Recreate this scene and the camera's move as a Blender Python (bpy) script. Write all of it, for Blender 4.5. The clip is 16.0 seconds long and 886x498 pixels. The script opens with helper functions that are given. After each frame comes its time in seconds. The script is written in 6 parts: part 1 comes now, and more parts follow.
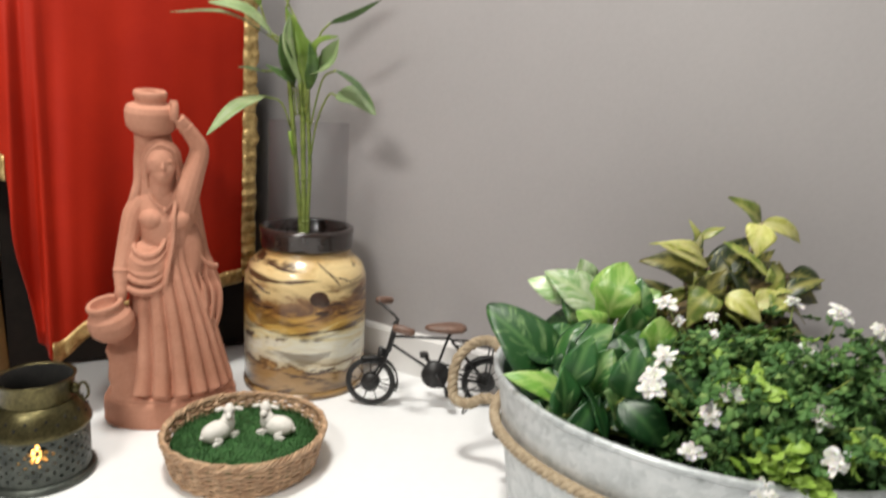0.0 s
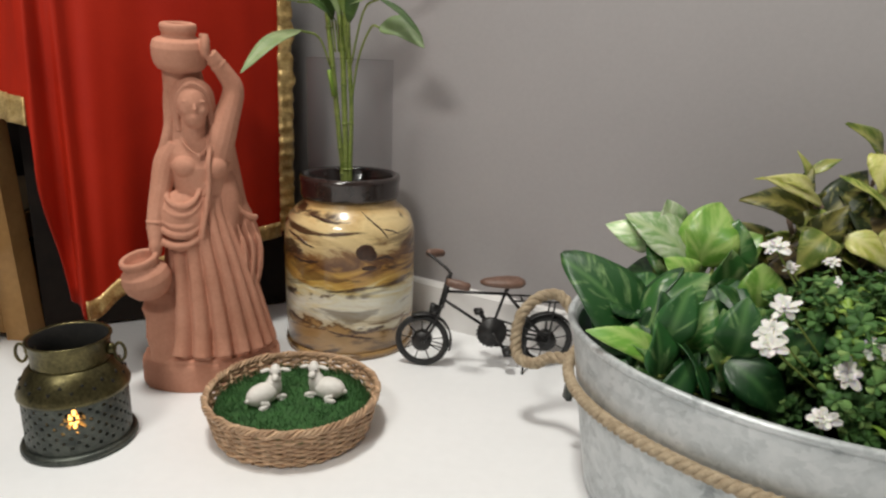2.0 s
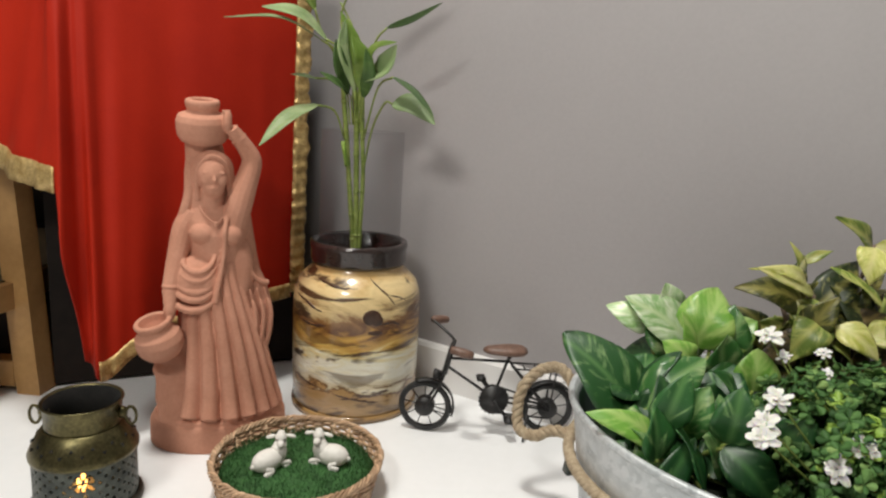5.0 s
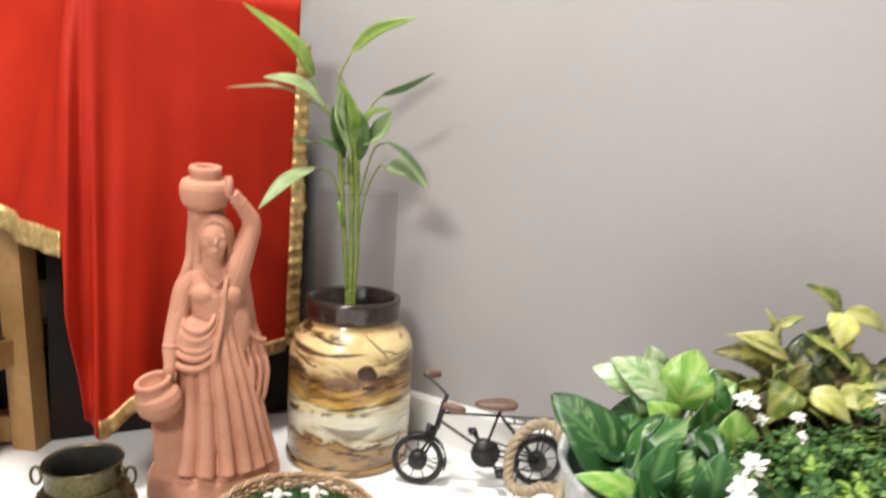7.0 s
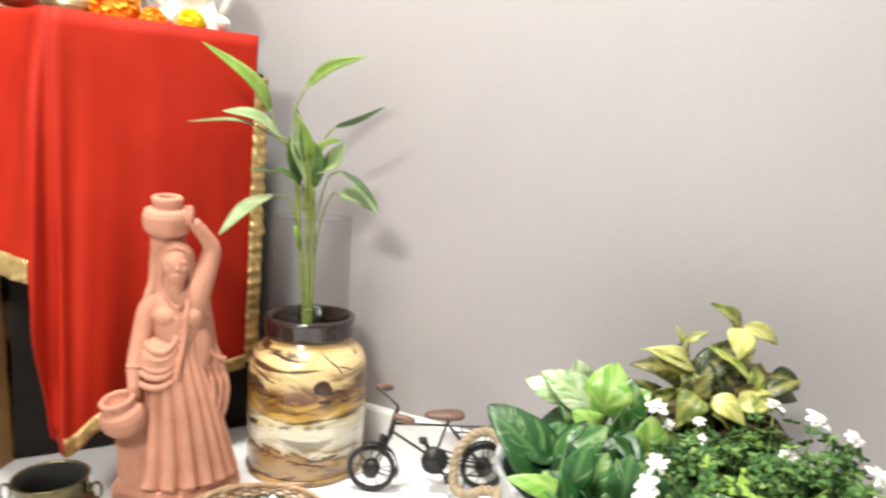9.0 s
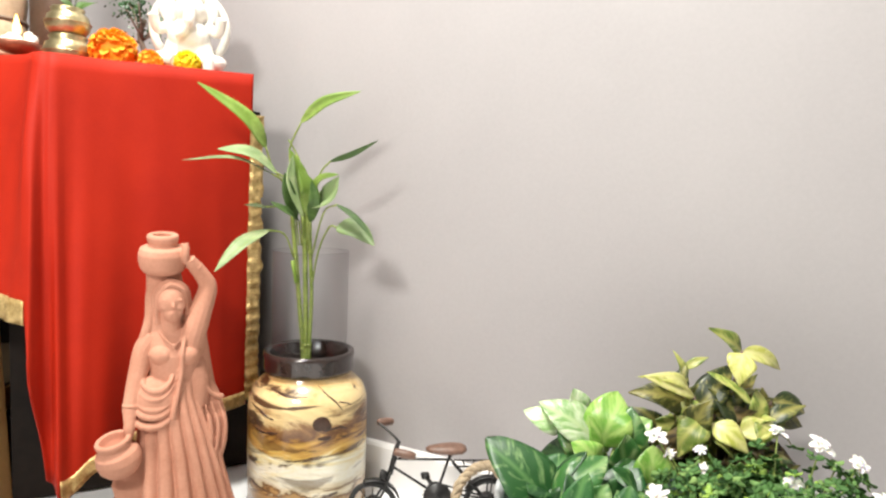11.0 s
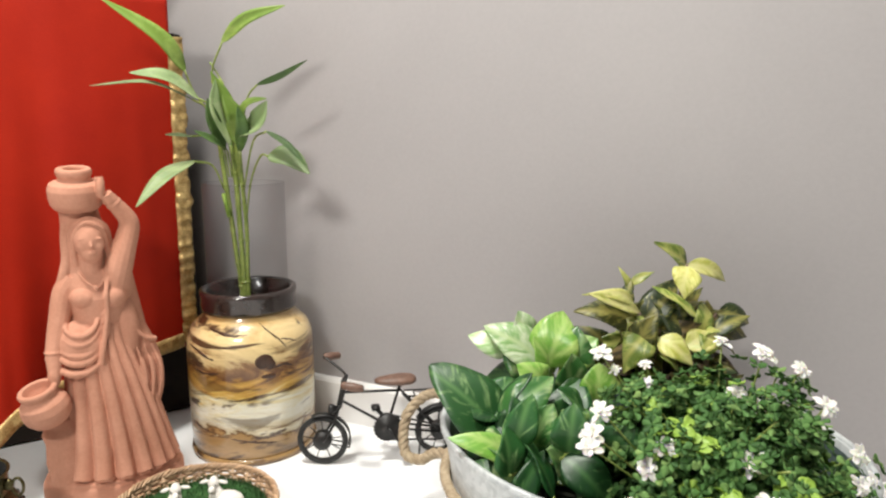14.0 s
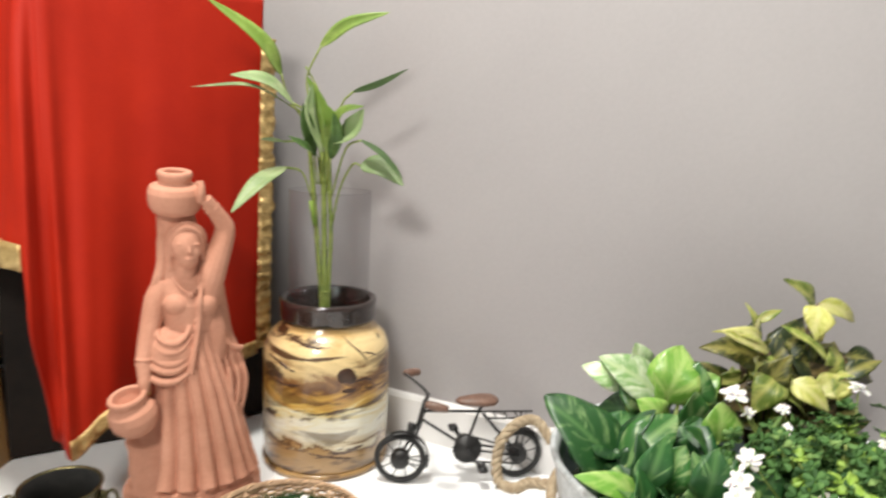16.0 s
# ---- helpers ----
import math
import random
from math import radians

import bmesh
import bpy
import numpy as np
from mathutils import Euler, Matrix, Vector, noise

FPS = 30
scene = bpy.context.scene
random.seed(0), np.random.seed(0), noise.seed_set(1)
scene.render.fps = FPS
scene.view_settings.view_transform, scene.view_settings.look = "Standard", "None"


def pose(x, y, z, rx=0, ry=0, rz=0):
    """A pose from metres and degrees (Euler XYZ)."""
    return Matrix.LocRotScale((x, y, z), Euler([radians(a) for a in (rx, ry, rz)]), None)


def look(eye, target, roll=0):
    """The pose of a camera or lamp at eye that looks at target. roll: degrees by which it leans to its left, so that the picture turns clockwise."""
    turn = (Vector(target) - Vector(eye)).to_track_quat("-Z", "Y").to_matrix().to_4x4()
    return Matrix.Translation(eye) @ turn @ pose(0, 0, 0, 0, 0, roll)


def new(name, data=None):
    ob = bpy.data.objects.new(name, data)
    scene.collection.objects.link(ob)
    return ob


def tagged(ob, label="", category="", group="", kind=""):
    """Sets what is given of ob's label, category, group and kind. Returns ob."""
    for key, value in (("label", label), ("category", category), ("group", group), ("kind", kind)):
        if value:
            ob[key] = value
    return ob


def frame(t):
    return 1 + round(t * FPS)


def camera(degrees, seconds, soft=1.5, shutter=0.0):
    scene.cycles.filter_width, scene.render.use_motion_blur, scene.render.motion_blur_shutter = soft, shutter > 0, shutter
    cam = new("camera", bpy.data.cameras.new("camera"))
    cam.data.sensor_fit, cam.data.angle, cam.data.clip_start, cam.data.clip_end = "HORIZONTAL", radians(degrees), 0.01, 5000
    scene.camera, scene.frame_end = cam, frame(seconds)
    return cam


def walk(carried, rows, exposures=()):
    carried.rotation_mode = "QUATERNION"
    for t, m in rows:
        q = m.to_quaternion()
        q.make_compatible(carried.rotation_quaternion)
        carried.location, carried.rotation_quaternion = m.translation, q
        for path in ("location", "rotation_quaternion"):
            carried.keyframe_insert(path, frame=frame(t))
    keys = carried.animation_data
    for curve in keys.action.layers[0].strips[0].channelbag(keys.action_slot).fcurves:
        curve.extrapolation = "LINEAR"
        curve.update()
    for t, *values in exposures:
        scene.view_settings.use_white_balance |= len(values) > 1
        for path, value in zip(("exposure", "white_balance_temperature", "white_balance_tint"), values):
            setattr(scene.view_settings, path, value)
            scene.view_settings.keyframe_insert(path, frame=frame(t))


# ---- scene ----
cam = camera(68.6, 16.0, soft=2.3, shutter=0.8)
PATH = [
    (0, (0.017, -0.008, 0.372), (-0.005, 1.948, -0.043), 3.6),
    (0.5, (0.008, 0.003, 0.354), (-0.052, 1.94, -0.138), 3.7),
    (1, (-0.007, 0.012, 0.346), (-0.111, 1.944, -0.162), 3.4),
    (1.5, (-0.01, 0.035, 0.34), (-0.112, 1.961, -0.19), 3.3),
    (2, (-0.014, 0.053, 0.342), (-0.118, 1.976, -0.195), 2.2),
    (2.5, (-0.018, 0.055, 0.346), (-0.163, 1.986, -0.154), 2.5),
    (3, (-0.019, 0.048, 0.352), (-0.18, 1.989, -0.102), 3.1),
    (3.5, (-0.014, 0.046, 0.358), (-0.147, 1.995, -0.072), 3.2),
    (4, (-0.014, 0.041, 0.367), (-0.131, 1.993, -0.049), 3.4),
    (6.5, (-0.027, 0.035, 0.386), (-0.153, 1.999, 0.028), 3.8),
    (7, (-0.022, 0.016, 0.405), (-0.118, 1.992, 0.108), 3.6),
    (7.5, (-0.018, -0.027, 0.434), (-0.075, 1.961, 0.222), 2.9),
    (8, (-0.021, -0.064, 0.444), (-0.151, 1.922, 0.25), 1.8),
    (8.2, (-0.019, -0.066, 0.446), (-0.236, 1.916, 0.220), 0.4),
    (8.3, (-0.020, -0.068, 0.442), (-0.246, 1.914, 0.216), 0.6),
    (8.5, (-0.022, -0.068, 0.437), (-0.22, 1.908, 0.201), 1.1),
    (9, (-0.003, -0.039, 0.431), (0.01, 1.943, 0.167), 3.6),
    (9.2, (-0.002, -0.036, 0.429), (0.039, 1.945, 0.161), 4.1),
    (11.3, (0.016, -0.037, 0.432), (-0.005, 1.958, 0.282), 1.8),
    (11.5, (0.018, -0.038, 0.435), (0.035, 1.957, 0.293), 1.4),
    (12, (0.033, -0.028, 0.428), (0.168, 1.954, 0.192), 1.8),
    (12.2, (0.040, -0.022, 0.419), (0.234, 1.952, 0.143), 2.3),
    (12.5, (0.051, 0.001, 0.407), (0.333, 1.949, 0.051), 2.8),
    (12.8, (0.047, 0.003, 0.406), (0.256, 1.957, 0.066), 2.1),
    (13, (0.039, 0.002, 0.406), (0.222, 1.962, 0.051), 2.6),
    (13.2, (0.040, -0.002, 0.407), (0.207, 1.960, 0.072), 1.6),
    (13.5, (0.039, -0.001, 0.412), (0.226, 1.958, 0.055), 1.5),
    (14, (0.035, -0.005, 0.413), (0.143, 1.96, 0.056), 0.2),
    (14.5, (0.038, 0.002, 0.408), (0.166, 1.96, 0.02), 0.2),
    (14.8, (0.033, -0.010, 0.414), (0.140, 1.956, 0.062), -0.7),
    (15, (0.016, -0.014, 0.427), (0.06, 1.953, 0.064), -0.8),
    (15.2, (-0.001, -0.018, 0.428), (-0.055, 1.959, 0.114), 0.3),
    (15.5, (-0.031, -0.003, 0.422), (-0.033, 1.969, 0.089), 3.1),
    (15.7, (-0.046, 0.010, 0.422), (-0.060, 1.978, 0.063), 1.9),
    (16, (-0.066, 0.024, 0.425), (0.021, 1.991, 0.074), 2.9),
]
EXPOSURES = [(0, 0.2), (0.2, -0.25), (0.5, -0.24), (1.5, -0.22), (2.5, -0.24), (4.2, -0.1), (6.3, 0.0), (6.6, 0.12), (7, 0.62), (8, 0.95), (9, 0.95), (11.5, 0.95), (12.5, 0.82), (13, 0.69), (13.5, 0.60), (14.5, 0.47), (15, 0.48), (16, 0.60)]
walk(cam, [(t, look(eye, target, roll)) for t, eye, target, roll in PATH], EXPOSURES)

# ---- world and lamps ----
W0, DU, DN = Vector((-0.106, 0.918, 0)), Vector((0.881, -0.473, 0)), Vector((-0.473, -0.881, 0))


def wp(u, v, z):
    """A place u along the back wall, v out from it and z up."""
    return W0 + DU * u + DN * v + Vector((0, 0, z))


world = bpy.data.worlds.new("world")
world.use_nodes = True
world.node_tree.nodes["Background"].inputs[0].default_value = (1.0, 0.95, 0.9, 1)
world.node_tree.nodes["Background"].inputs[1].default_value = 0.02
scene.world = world


def area_lamp(name, eye, target, sx, sy, watts, colour):
    data = bpy.data.lights.new(name, "AREA")
    data.shape, data.size, data.size_y, data.energy, data.color = "RECTANGLE", sx, sy, watts, colour
    ob = new(name, data)
    ob.matrix_world = look(eye, target)
    return ob


area_lamp("ceiling_panel", (-0.36, 0.37, 2.0), (-0.34, 0.42, 0), 0.30, 0.30, 29, (1.0, 0.975, 0.90))
area_lamp("tube_lamp", (-0.52, -0.46, 1.26), (-0.2, 0.8, 0.3), 0.34, 0.17, 9.8, (1.0, 0.975, 0.90))

# ---- materials ----


def nodes_of(name):
    m = bpy.data.materials.new(name)
    m.use_nodes = True
    return m, m.node_tree, m.node_tree.nodes["Principled BSDF"]


def add(nt, kind, **inputs):
    n = nt.nodes.new(kind)
    for k, v in inputs.items():
        n.inputs[k].default_value = v
    return n


def ramp_of(nt, source, stops):
    r = nt.nodes.new("ShaderNodeValToRGB")
    els = r.color_ramp.elements
    while len(els) < len(stops):
        els.new(0.5)
    for e, (p, c) in zip(els, stops):
        e.position, e.color = p, (*c, 1)
    nt.links.new(source, r.inputs[0])
    return r


def bump_into(nt, bsdf, source, strength, distance):
    b = add(nt, "ShaderNodeBump", Strength=strength, Distance=distance)
    nt.links.new(source, b.inputs["Height"])
    nt.links.new(b.outputs[0], bsdf.inputs["Normal"])


def mat(name, dark, light, scale=40.0, rough=0.6, metal=0.0, bump=0.3, depth=0.001, fine=8.0, spec=0.5, vary=0.0, coat=0.0, through_light=0.0):
    """A surface with broad stains, a finer grain and a little relief. vary: how far single pieces differ."""
    m, nt, bsdf = nodes_of(name)
    tc = nt.nodes.new("ShaderNodeTexCoord")
    n1 = add(nt, "ShaderNodeTexNoise", Scale=scale, Detail=6.0, Roughness=0.6)
    n2 = add(nt, "ShaderNodeTexNoise", Scale=scale * fine, Detail=3.0)
    nt.links.new(tc.outputs["Object"], n1.inputs["Vector"])
    nt.links.new(tc.outputs["Object"], n2.inputs["Vector"])
    mix = add(nt, "ShaderNodeMath")
    mix.operation = "MULTIPLY_ADD"
    mix.inputs[1].default_value = 0.35
    nt.links.new(n2.outputs[0], mix.inputs[0])
    nt.links.new(n1.outputs[0], mix.inputs[2])
    r = ramp_of(nt, mix.outputs[0], [(0.45, dark), (0.9, light)])
    out = r.outputs[0]
    if vary:
        info = nt.nodes.new("ShaderNodeObjectInfo")
        hsv = nt.nodes.new("ShaderNodeHueSaturation")
        mr = add(nt, "ShaderNodeMapRange")
        mr.inputs[3].default_value, mr.inputs[4].default_value = 1 - vary, 1 + vary
        nt.links.new(info.outputs["Random"], mr.inputs[0])
        nt.links.new(mr.outputs[0], hsv.inputs["Value"])
        nt.links.new(out, hsv.inputs["Color"])
        out = hsv.outputs[0]
    nt.links.new(out, bsdf.inputs["Base Color"])
    bsdf.inputs["Roughness"].default_value, bsdf.inputs["Metallic"].default_value = rough, metal
    bsdf.inputs["Specular IOR Level"].default_value = spec
    bsdf.inputs["Coat Weight"].default_value = coat
    if through_light:
        bsdf.inputs["Subsurface Weight"].default_value = through_light
        bsdf.inputs["Subsurface Radius"].default_value = (0.004, 0.006, 0.002)
    if bump:
        bump_into(nt, bsdf, mix.outputs[0], bump, depth)
    return m


WALL = mat("wall_paint", (0.362, 0.341, 0.346), (0.410, 0.387, 0.391), 2.2, 0.55, bump=0.25, depth=0.0008, fine=90)
FLOOR = mat("white_floor", (0.86, 0.865, 0.875), (0.92, 0.925, 0.935), 3.0, 0.32, bump=0.05, depth=0.0004, fine=30)
SKIRT = mat("skirting_white", (0.76, 0.74, 0.73), (0.84, 0.82, 0.81), 4, 0.4, bump=0.05)
# unseen ceiling, kept grey so less bounced light fills the shadows
CEIL = mat("dimmed_ceiling", (0.52, 0.50, 0.48), (0.60, 0.58, 0.56), 3, 0.8)
CLAY = mat("terracotta", (0.47, 0.214, 0.138), (0.61, 0.306, 0.212), 22, 0.85, bump=0.35, depth=0.0006, fine=14, spec=0.25)
REDCLOTH = mat("red_satin", (0.33, 0.011, 0.0025), (0.43, 0.019, 0.004), 9, 0.66, bump=0.15, depth=0.001, fine=60, spec=0.2)
GOLDTRIM = mat("gold_brocade", (0.33, 0.20, 0.06), (0.72, 0.53, 0.24), 130, 0.38, 0.5, bump=0.45, depth=0.0015, fine=4)
# worn wood, darkened to hold the dim light under the tabletop
SHELFTOP = mat("worn_shaded_shelf", (0.05, 0.034, 0.018), (0.12, 0.08, 0.042), 9, 0.5, bump=0.2, fine=10)
PINE = mat("pale_wood", (0.30, 0.155, 0.05), (0.46, 0.265, 0.10), 14, 0.5, bump=0.2, fine=10)
# near-black: holds the deep shade under the table in its colour
SHADEBOARD = mat("shaded_board", (0.008, 0.006, 0.005), (0.020, 0.014, 0.011), 10, 0.75, spec=0.2)
BLACKIRON = mat("black_iron", (0.012, 0.012, 0.013), (0.035, 0.033, 0.032), 120, 0.45, 0.3, bump=0.2, depth=0.0004)
RUBBER = mat("tyre_black", (0.010, 0.010, 0.010), (0.028, 0.028, 0.028), 150, 0.65, bump=0.3, depth=0.0004)
LEATHER = mat("brown_wood_seat", (0.10, 0.052, 0.036), (0.22, 0.125, 0.09), 90, 0.45, bump=0.3)
WICKER = mat("wicker", (0.37, 0.215, 0.12), (0.68, 0.47, 0.30), 90, 0.6, bump=0.5, depth=0.0008, vary=0.25)
GRASSMAT = mat("green_turf", (0.015, 0.055, 0.012), (0.04, 0.13, 0.03), 120, 0.8, vary=0.3)
SHEEPWHITE = mat("sheep_white", (0.70, 0.67, 0.62), (0.86, 0.83, 0.78), 120, 0.6, bump=0.6, depth=0.0008)
ROPE = mat("jute_rope", (0.27, 0.20, 0.125), (0.52, 0.42, 0.29), 160, 0.9, bump=0.8, depth=0.001)


def galvanised():
    """Zinc-coated sheet: angular spangles in greys, blotched with dull patches."""
    m, nt, bsdf = nodes_of("galvanised_steel")
    tc = nt.nodes.new("ShaderNodeTexCoord")
    n = add(nt, "ShaderNodeTexNoise", Scale=26.0, Detail=5.0, Roughness=0.65)
    nt.links.new(tc.outputs["Object"], n.inputs["Vector"])
    bend = nt.nodes.new("ShaderNodeMix")
    bend.data_type = "RGBA"
    bend.inputs[0].default_value = 0.035
    nt.links.new(tc.outputs["Object"], bend.inputs[6])
    nt.links.new(n.outputs["Color"], bend.inputs[7])
    v = add(nt, "ShaderNodeTexVoronoi", Scale=170.0)
    nt.links.new(bend.outputs[2], v.inputs["Vector"])
    sep = nt.nodes.new("ShaderNodeSeparateColor")
    nt.links.new(v.outputs["Color"], sep.inputs[0])
    mixv = nt.nodes.new("ShaderNodeMath")
    mixv.operation = "MULTIPLY_ADD"
    mixv.inputs[1].default_value = 0.20
    nt.links.new(sep.outputs[0], mixv.inputs[0])
    nt.links.new(n.outputs[0], mixv.inputs[2])
    r = ramp_of(nt, mixv.outputs[0], [(0.36, (0.29, 0.315, 0.325)), (0.46, (0.46, 0.49, 0.50)), (0.66, (0.60, 0.63, 0.64)), (0.9, (0.71, 0.73, 0.74))])
    nt.links.new(r.outputs[0], bsdf.inputs["Base Color"])
    bsdf.inputs["Metallic"].default_value = 0.30
    rr = ramp_of(nt, sep.outputs[1], [(0.0, (0.36, 0.36, 0.36)), (1.0, (0.58, 0.58, 0.58))])
    nt.links.new(rr.outputs[0], bsdf.inputs["Roughness"])
    bump_into(nt, bsdf, n.outputs[0], 0.08, 0.0006)
    return m


GALV = galvanised()
KNOT = mat("brown_knot", (0.030, 0.013, 0.008), (0.085, 0.038, 0.020), 120, 0.35)
GALVIN = mat("tub_inside", (0.10, 0.14, 0.14), (0.20, 0.26, 0.26), 30, 0.45, 0.4)
SOIL = mat("dark_filler", (0.008, 0.010, 0.006), (0.03, 0.035, 0.02), 60, 0.95)
BRASS = mat("aged_brass", (0.035, 0.031, 0.014), (0.17, 0.145, 0.065), 45, 0.36, 0.85, bump=0.3, depth=0.0006)
TIN = mat("blackened_tin", (0.032, 0.038, 0.036), (0.12, 0.13, 0.112), 60, 0.45, 0.75, bump=0.5, depth=0.0006)
NEARBLACK = mat("near_black", (0.006, 0.006, 0.006), (0.02, 0.018, 0.016), 60, 0.9)
COLLAR = mat("dark_glazed_collar", (0.016, 0.011, 0.010), (0.045, 0.030, 0.026), 30, 0.18, coat=0.5)
SHINYBRASS = mat("polished_brass", (0.34, 0.28, 0.14), (0.62, 0.54, 0.32), 30, 0.34, 0.85)
COPPER = mat("copper_bowl", (0.28, 0.09, 0.05), (0.45, 0.17, 0.10), 40, 0.4, 0.5)
MARIO = mat("marigold_orange", (0.92, 0.34, 0.01), (1.0, 0.50, 0.02), 90, 0.7, vary=0.15)
MARIY = mat("marigold_yellow", (0.92, 0.76, 0.01), (1.0, 0.92, 0.03), 90, 0.7, vary=0.15)
WHITEMARBLE = mat("white_resin", (0.78, 0.75, 0.66), (0.88, 0.86, 0.80), 40, 0.4)
POTTAN = mat("tan_pot", (0.42, 0.31, 0.20), (0.62, 0.49, 0.34), 25, 0.7)
BROWNWOOD = mat("brown_post", (0.13, 0.085, 0.06), (0.22, 0.155, 0.115), 12, 0.6)
PETAL = mat("white_petal", (0.80, 0.80, 0.74), (0.90, 0.90, 0.86), 60, 0.6, through_light=0.3)
STEMG = mat("bamboo_stem", (0.13, 0.20, 0.03), (0.36, 0.42, 0.12), 50, 0.4, bump=0.2)
LIME = mat("lime_green", (0.19, 0.34, 0.035), (0.34, 0.50, 0.09), 60, 0.5)


def leaf_mat(name, a, b, scale, rough=0.35, sharp=0.1, mid=0.55, feather=False, rib=None):
    """Leaf skin: two greens parted in streaks along the leaf, whose length lies on its own x. feather: the streaks follow the side veins; rib: the midrib's colour."""
    m, nt, bsdf = nodes_of(name)
    tc = nt.nodes.new("ShaderNodeTexCoord")
    info = nt.nodes.new("ShaderNodeObjectInfo")
    n = add(nt, "ShaderNodeTexNoise", Scale=scale, Detail=6.0, Roughness=0.62, Distortion=0.5)
    if feather:
        sep = nt.nodes.new("ShaderNodeSeparateXYZ")
        nt.links.new(tc.outputs["Object"], sep.inputs[0])
        side = nt.nodes.new("ShaderNodeMath")
        side.operation = "ABSOLUTE"
        nt.links.new(sep.outputs[1], side.inputs[0])
        vein = nt.nodes.new("ShaderNodeMath")
        vein.operation = "MULTIPLY_ADD"
        vein.inputs[1].default_value = -1.15
        nt.links.new(side.outputs[0], vein.inputs[0])
        nt.links.new(sep.outputs[0], vein.inputs[2])
        slow = nt.nodes.new("ShaderNodeMath")
        slow.operation = "MULTIPLY"
        slow.inputs[1].default_value = 0.72
        nt.links.new(sep.outputs[1], slow.inputs[0])
        mp = nt.nodes.new("ShaderNodeCombineXYZ")
        nt.links.new(vein.outputs[0], mp.inputs[0])
        nt.links.new(slow.outputs[0], mp.inputs[1])
    else:
        mp = add(nt, "ShaderNodeMapping", Scale=(0.45, 1.0, 1.0))
        nt.links.new(tc.outputs["Object"], mp.inputs[0])
    vm = nt.nodes.new("ShaderNodeVectorMath")
    nt.links.new(mp.outputs[0], vm.inputs[0])
    nt.links.new(info.outputs["Random"], vm.inputs[1])
    nt.links.new(vm.outputs[0], n.inputs["Vector"])
    r = ramp_of(nt, n.outputs[0], [(mid - sharp, a), (mid + sharp, b)])
    colour = r.outputs[0]
    if feather and rib:
        line = ramp_of(nt, side.outputs[0], [(0.0004, (1, 1, 1)), (0.0014, (0, 0, 0))])
        mx = nt.nodes.new("ShaderNodeMix")
        mx.data_type = "RGBA"
        mx.inputs[7].default_value = (*rib, 1)
        nt.links.new(line.outputs[0], mx.inputs[0])
        nt.links.new(colour, mx.inputs[6])
        colour = mx.outputs[2]
    hsv = nt.nodes.new("ShaderNodeHueSaturation")
    mr = add(nt, "ShaderNodeMapRange")
    mr.inputs[3].default_value, mr.inputs[4].default_value = 0.78, 1.22
    nt.links.new(info.outputs["Random"], mr.inputs[0])
    nt.links.new(mr.outputs[0], hsv.inputs["Value"])
    nt.links.new(colour, hsv.inputs["Color"])
    nt.links.new(hsv.outputs[0], bsdf.inputs["Base Color"])
    bsdf.inputs["Roughness"].default_value = rough
    bsdf.inputs["Subsurface Weight"].default_value = 0.15
    bsdf.inputs["Subsurface Radius"].default_value = (0.002, 0.004, 0.001)
    wv = add(nt, "ShaderNodeTexNoise", Scale=110.0, Detail=4.0)
    nt.links.new(mp.outputs[0], wv.inputs["Vector"])
    bump_into(nt, bsdf, wv.outputs[0], 0.35, 0.0012)
    return m


def bush_leaves():
    """Small leaves that differ one by one, from dark to fresh green."""
    m, nt, bsdf = nodes_of("bush_green")
    g = nt.nodes.new("ShaderNodeNewGeometry")
    r = ramp_of(nt, g.outputs["Random Per Island"], [(0.0, (0.026, 0.075, 0.017)), (0.35, (0.060, 0.148, 0.036)), (0.75, (0.11, 0.225, 0.060)), (1.0, (0.21, 0.33, 0.10))])
    tc = nt.nodes.new("ShaderNodeTexCoord")
    n = add(nt, "ShaderNodeTexNoise", Scale=260.0, Detail=3.0)
    nt.links.new(tc.outputs["Object"], n.inputs["Vector"])
    nt.links.new(r.outputs[0], bsdf.inputs["Base Color"])
    bsdf.inputs["Roughness"].default_value = 0.62
    bsdf.inputs["Specular IOR Level"].default_value = 0.3
    bump_into(nt, bsdf, n.outputs[0], 0.2, 0.0006)
    return m


BUSH = bush_leaves()
# darker green that paints the shade in the gaps between outer leaves
DEEPSHADE = mat("bush_shaded_green", (0.030, 0.086, 0.020), (0.080, 0.185, 0.050), 60, 0.65)
BAM = leaf_mat("bamboo_leaf", (0.13, 0.215, 0.028), (0.27, 0.37, 0.085), 30, 0.5)
BAMD = leaf_mat("bamboo_leaf_dark", (0.045, 0.095, 0.020), (0.10, 0.18, 0.045), 30, 0.5)
BAMP = leaf_mat("bamboo_leaf_pale", (0.20, 0.28, 0.12), (0.34, 0.42, 0.21), 30, 0.55)
PD = leaf_mat("pothos_green", (0.026, 0.105, 0.026), (0.22, 0.37, 0.14), 110, 0.42, 0.08, 0.62, True, (0.10, 0.23, 0.07))
PK = leaf_mat("pothos_dark", (0.012, 0.060, 0.015), (0.12, 0.25, 0.08), 110, 0.40, 0.08, 0.64, True, (0.05, 0.14, 0.04))
PV = leaf_mat("pothos_variegated", (0.045, 0.15, 0.035), (0.38, 0.48, 0.22), 95, 0.32, 0.11, 0.60, True, (0.20, 0.34, 0.12))
PW = leaf_mat("pothos_cream", (0.20, 0.36, 0.12), (0.66, 0.72, 0.52), 85, 0.34, 0.12, 0.50, True, (0.45, 0.56, 0.30))
PL = leaf_mat("pothos_lime", (0.14, 0.31, 0.045), (0.37, 0.51, 0.15), 85, 0.34, 0.12, 0.54, True, (0.33, 0.47, 0.14))
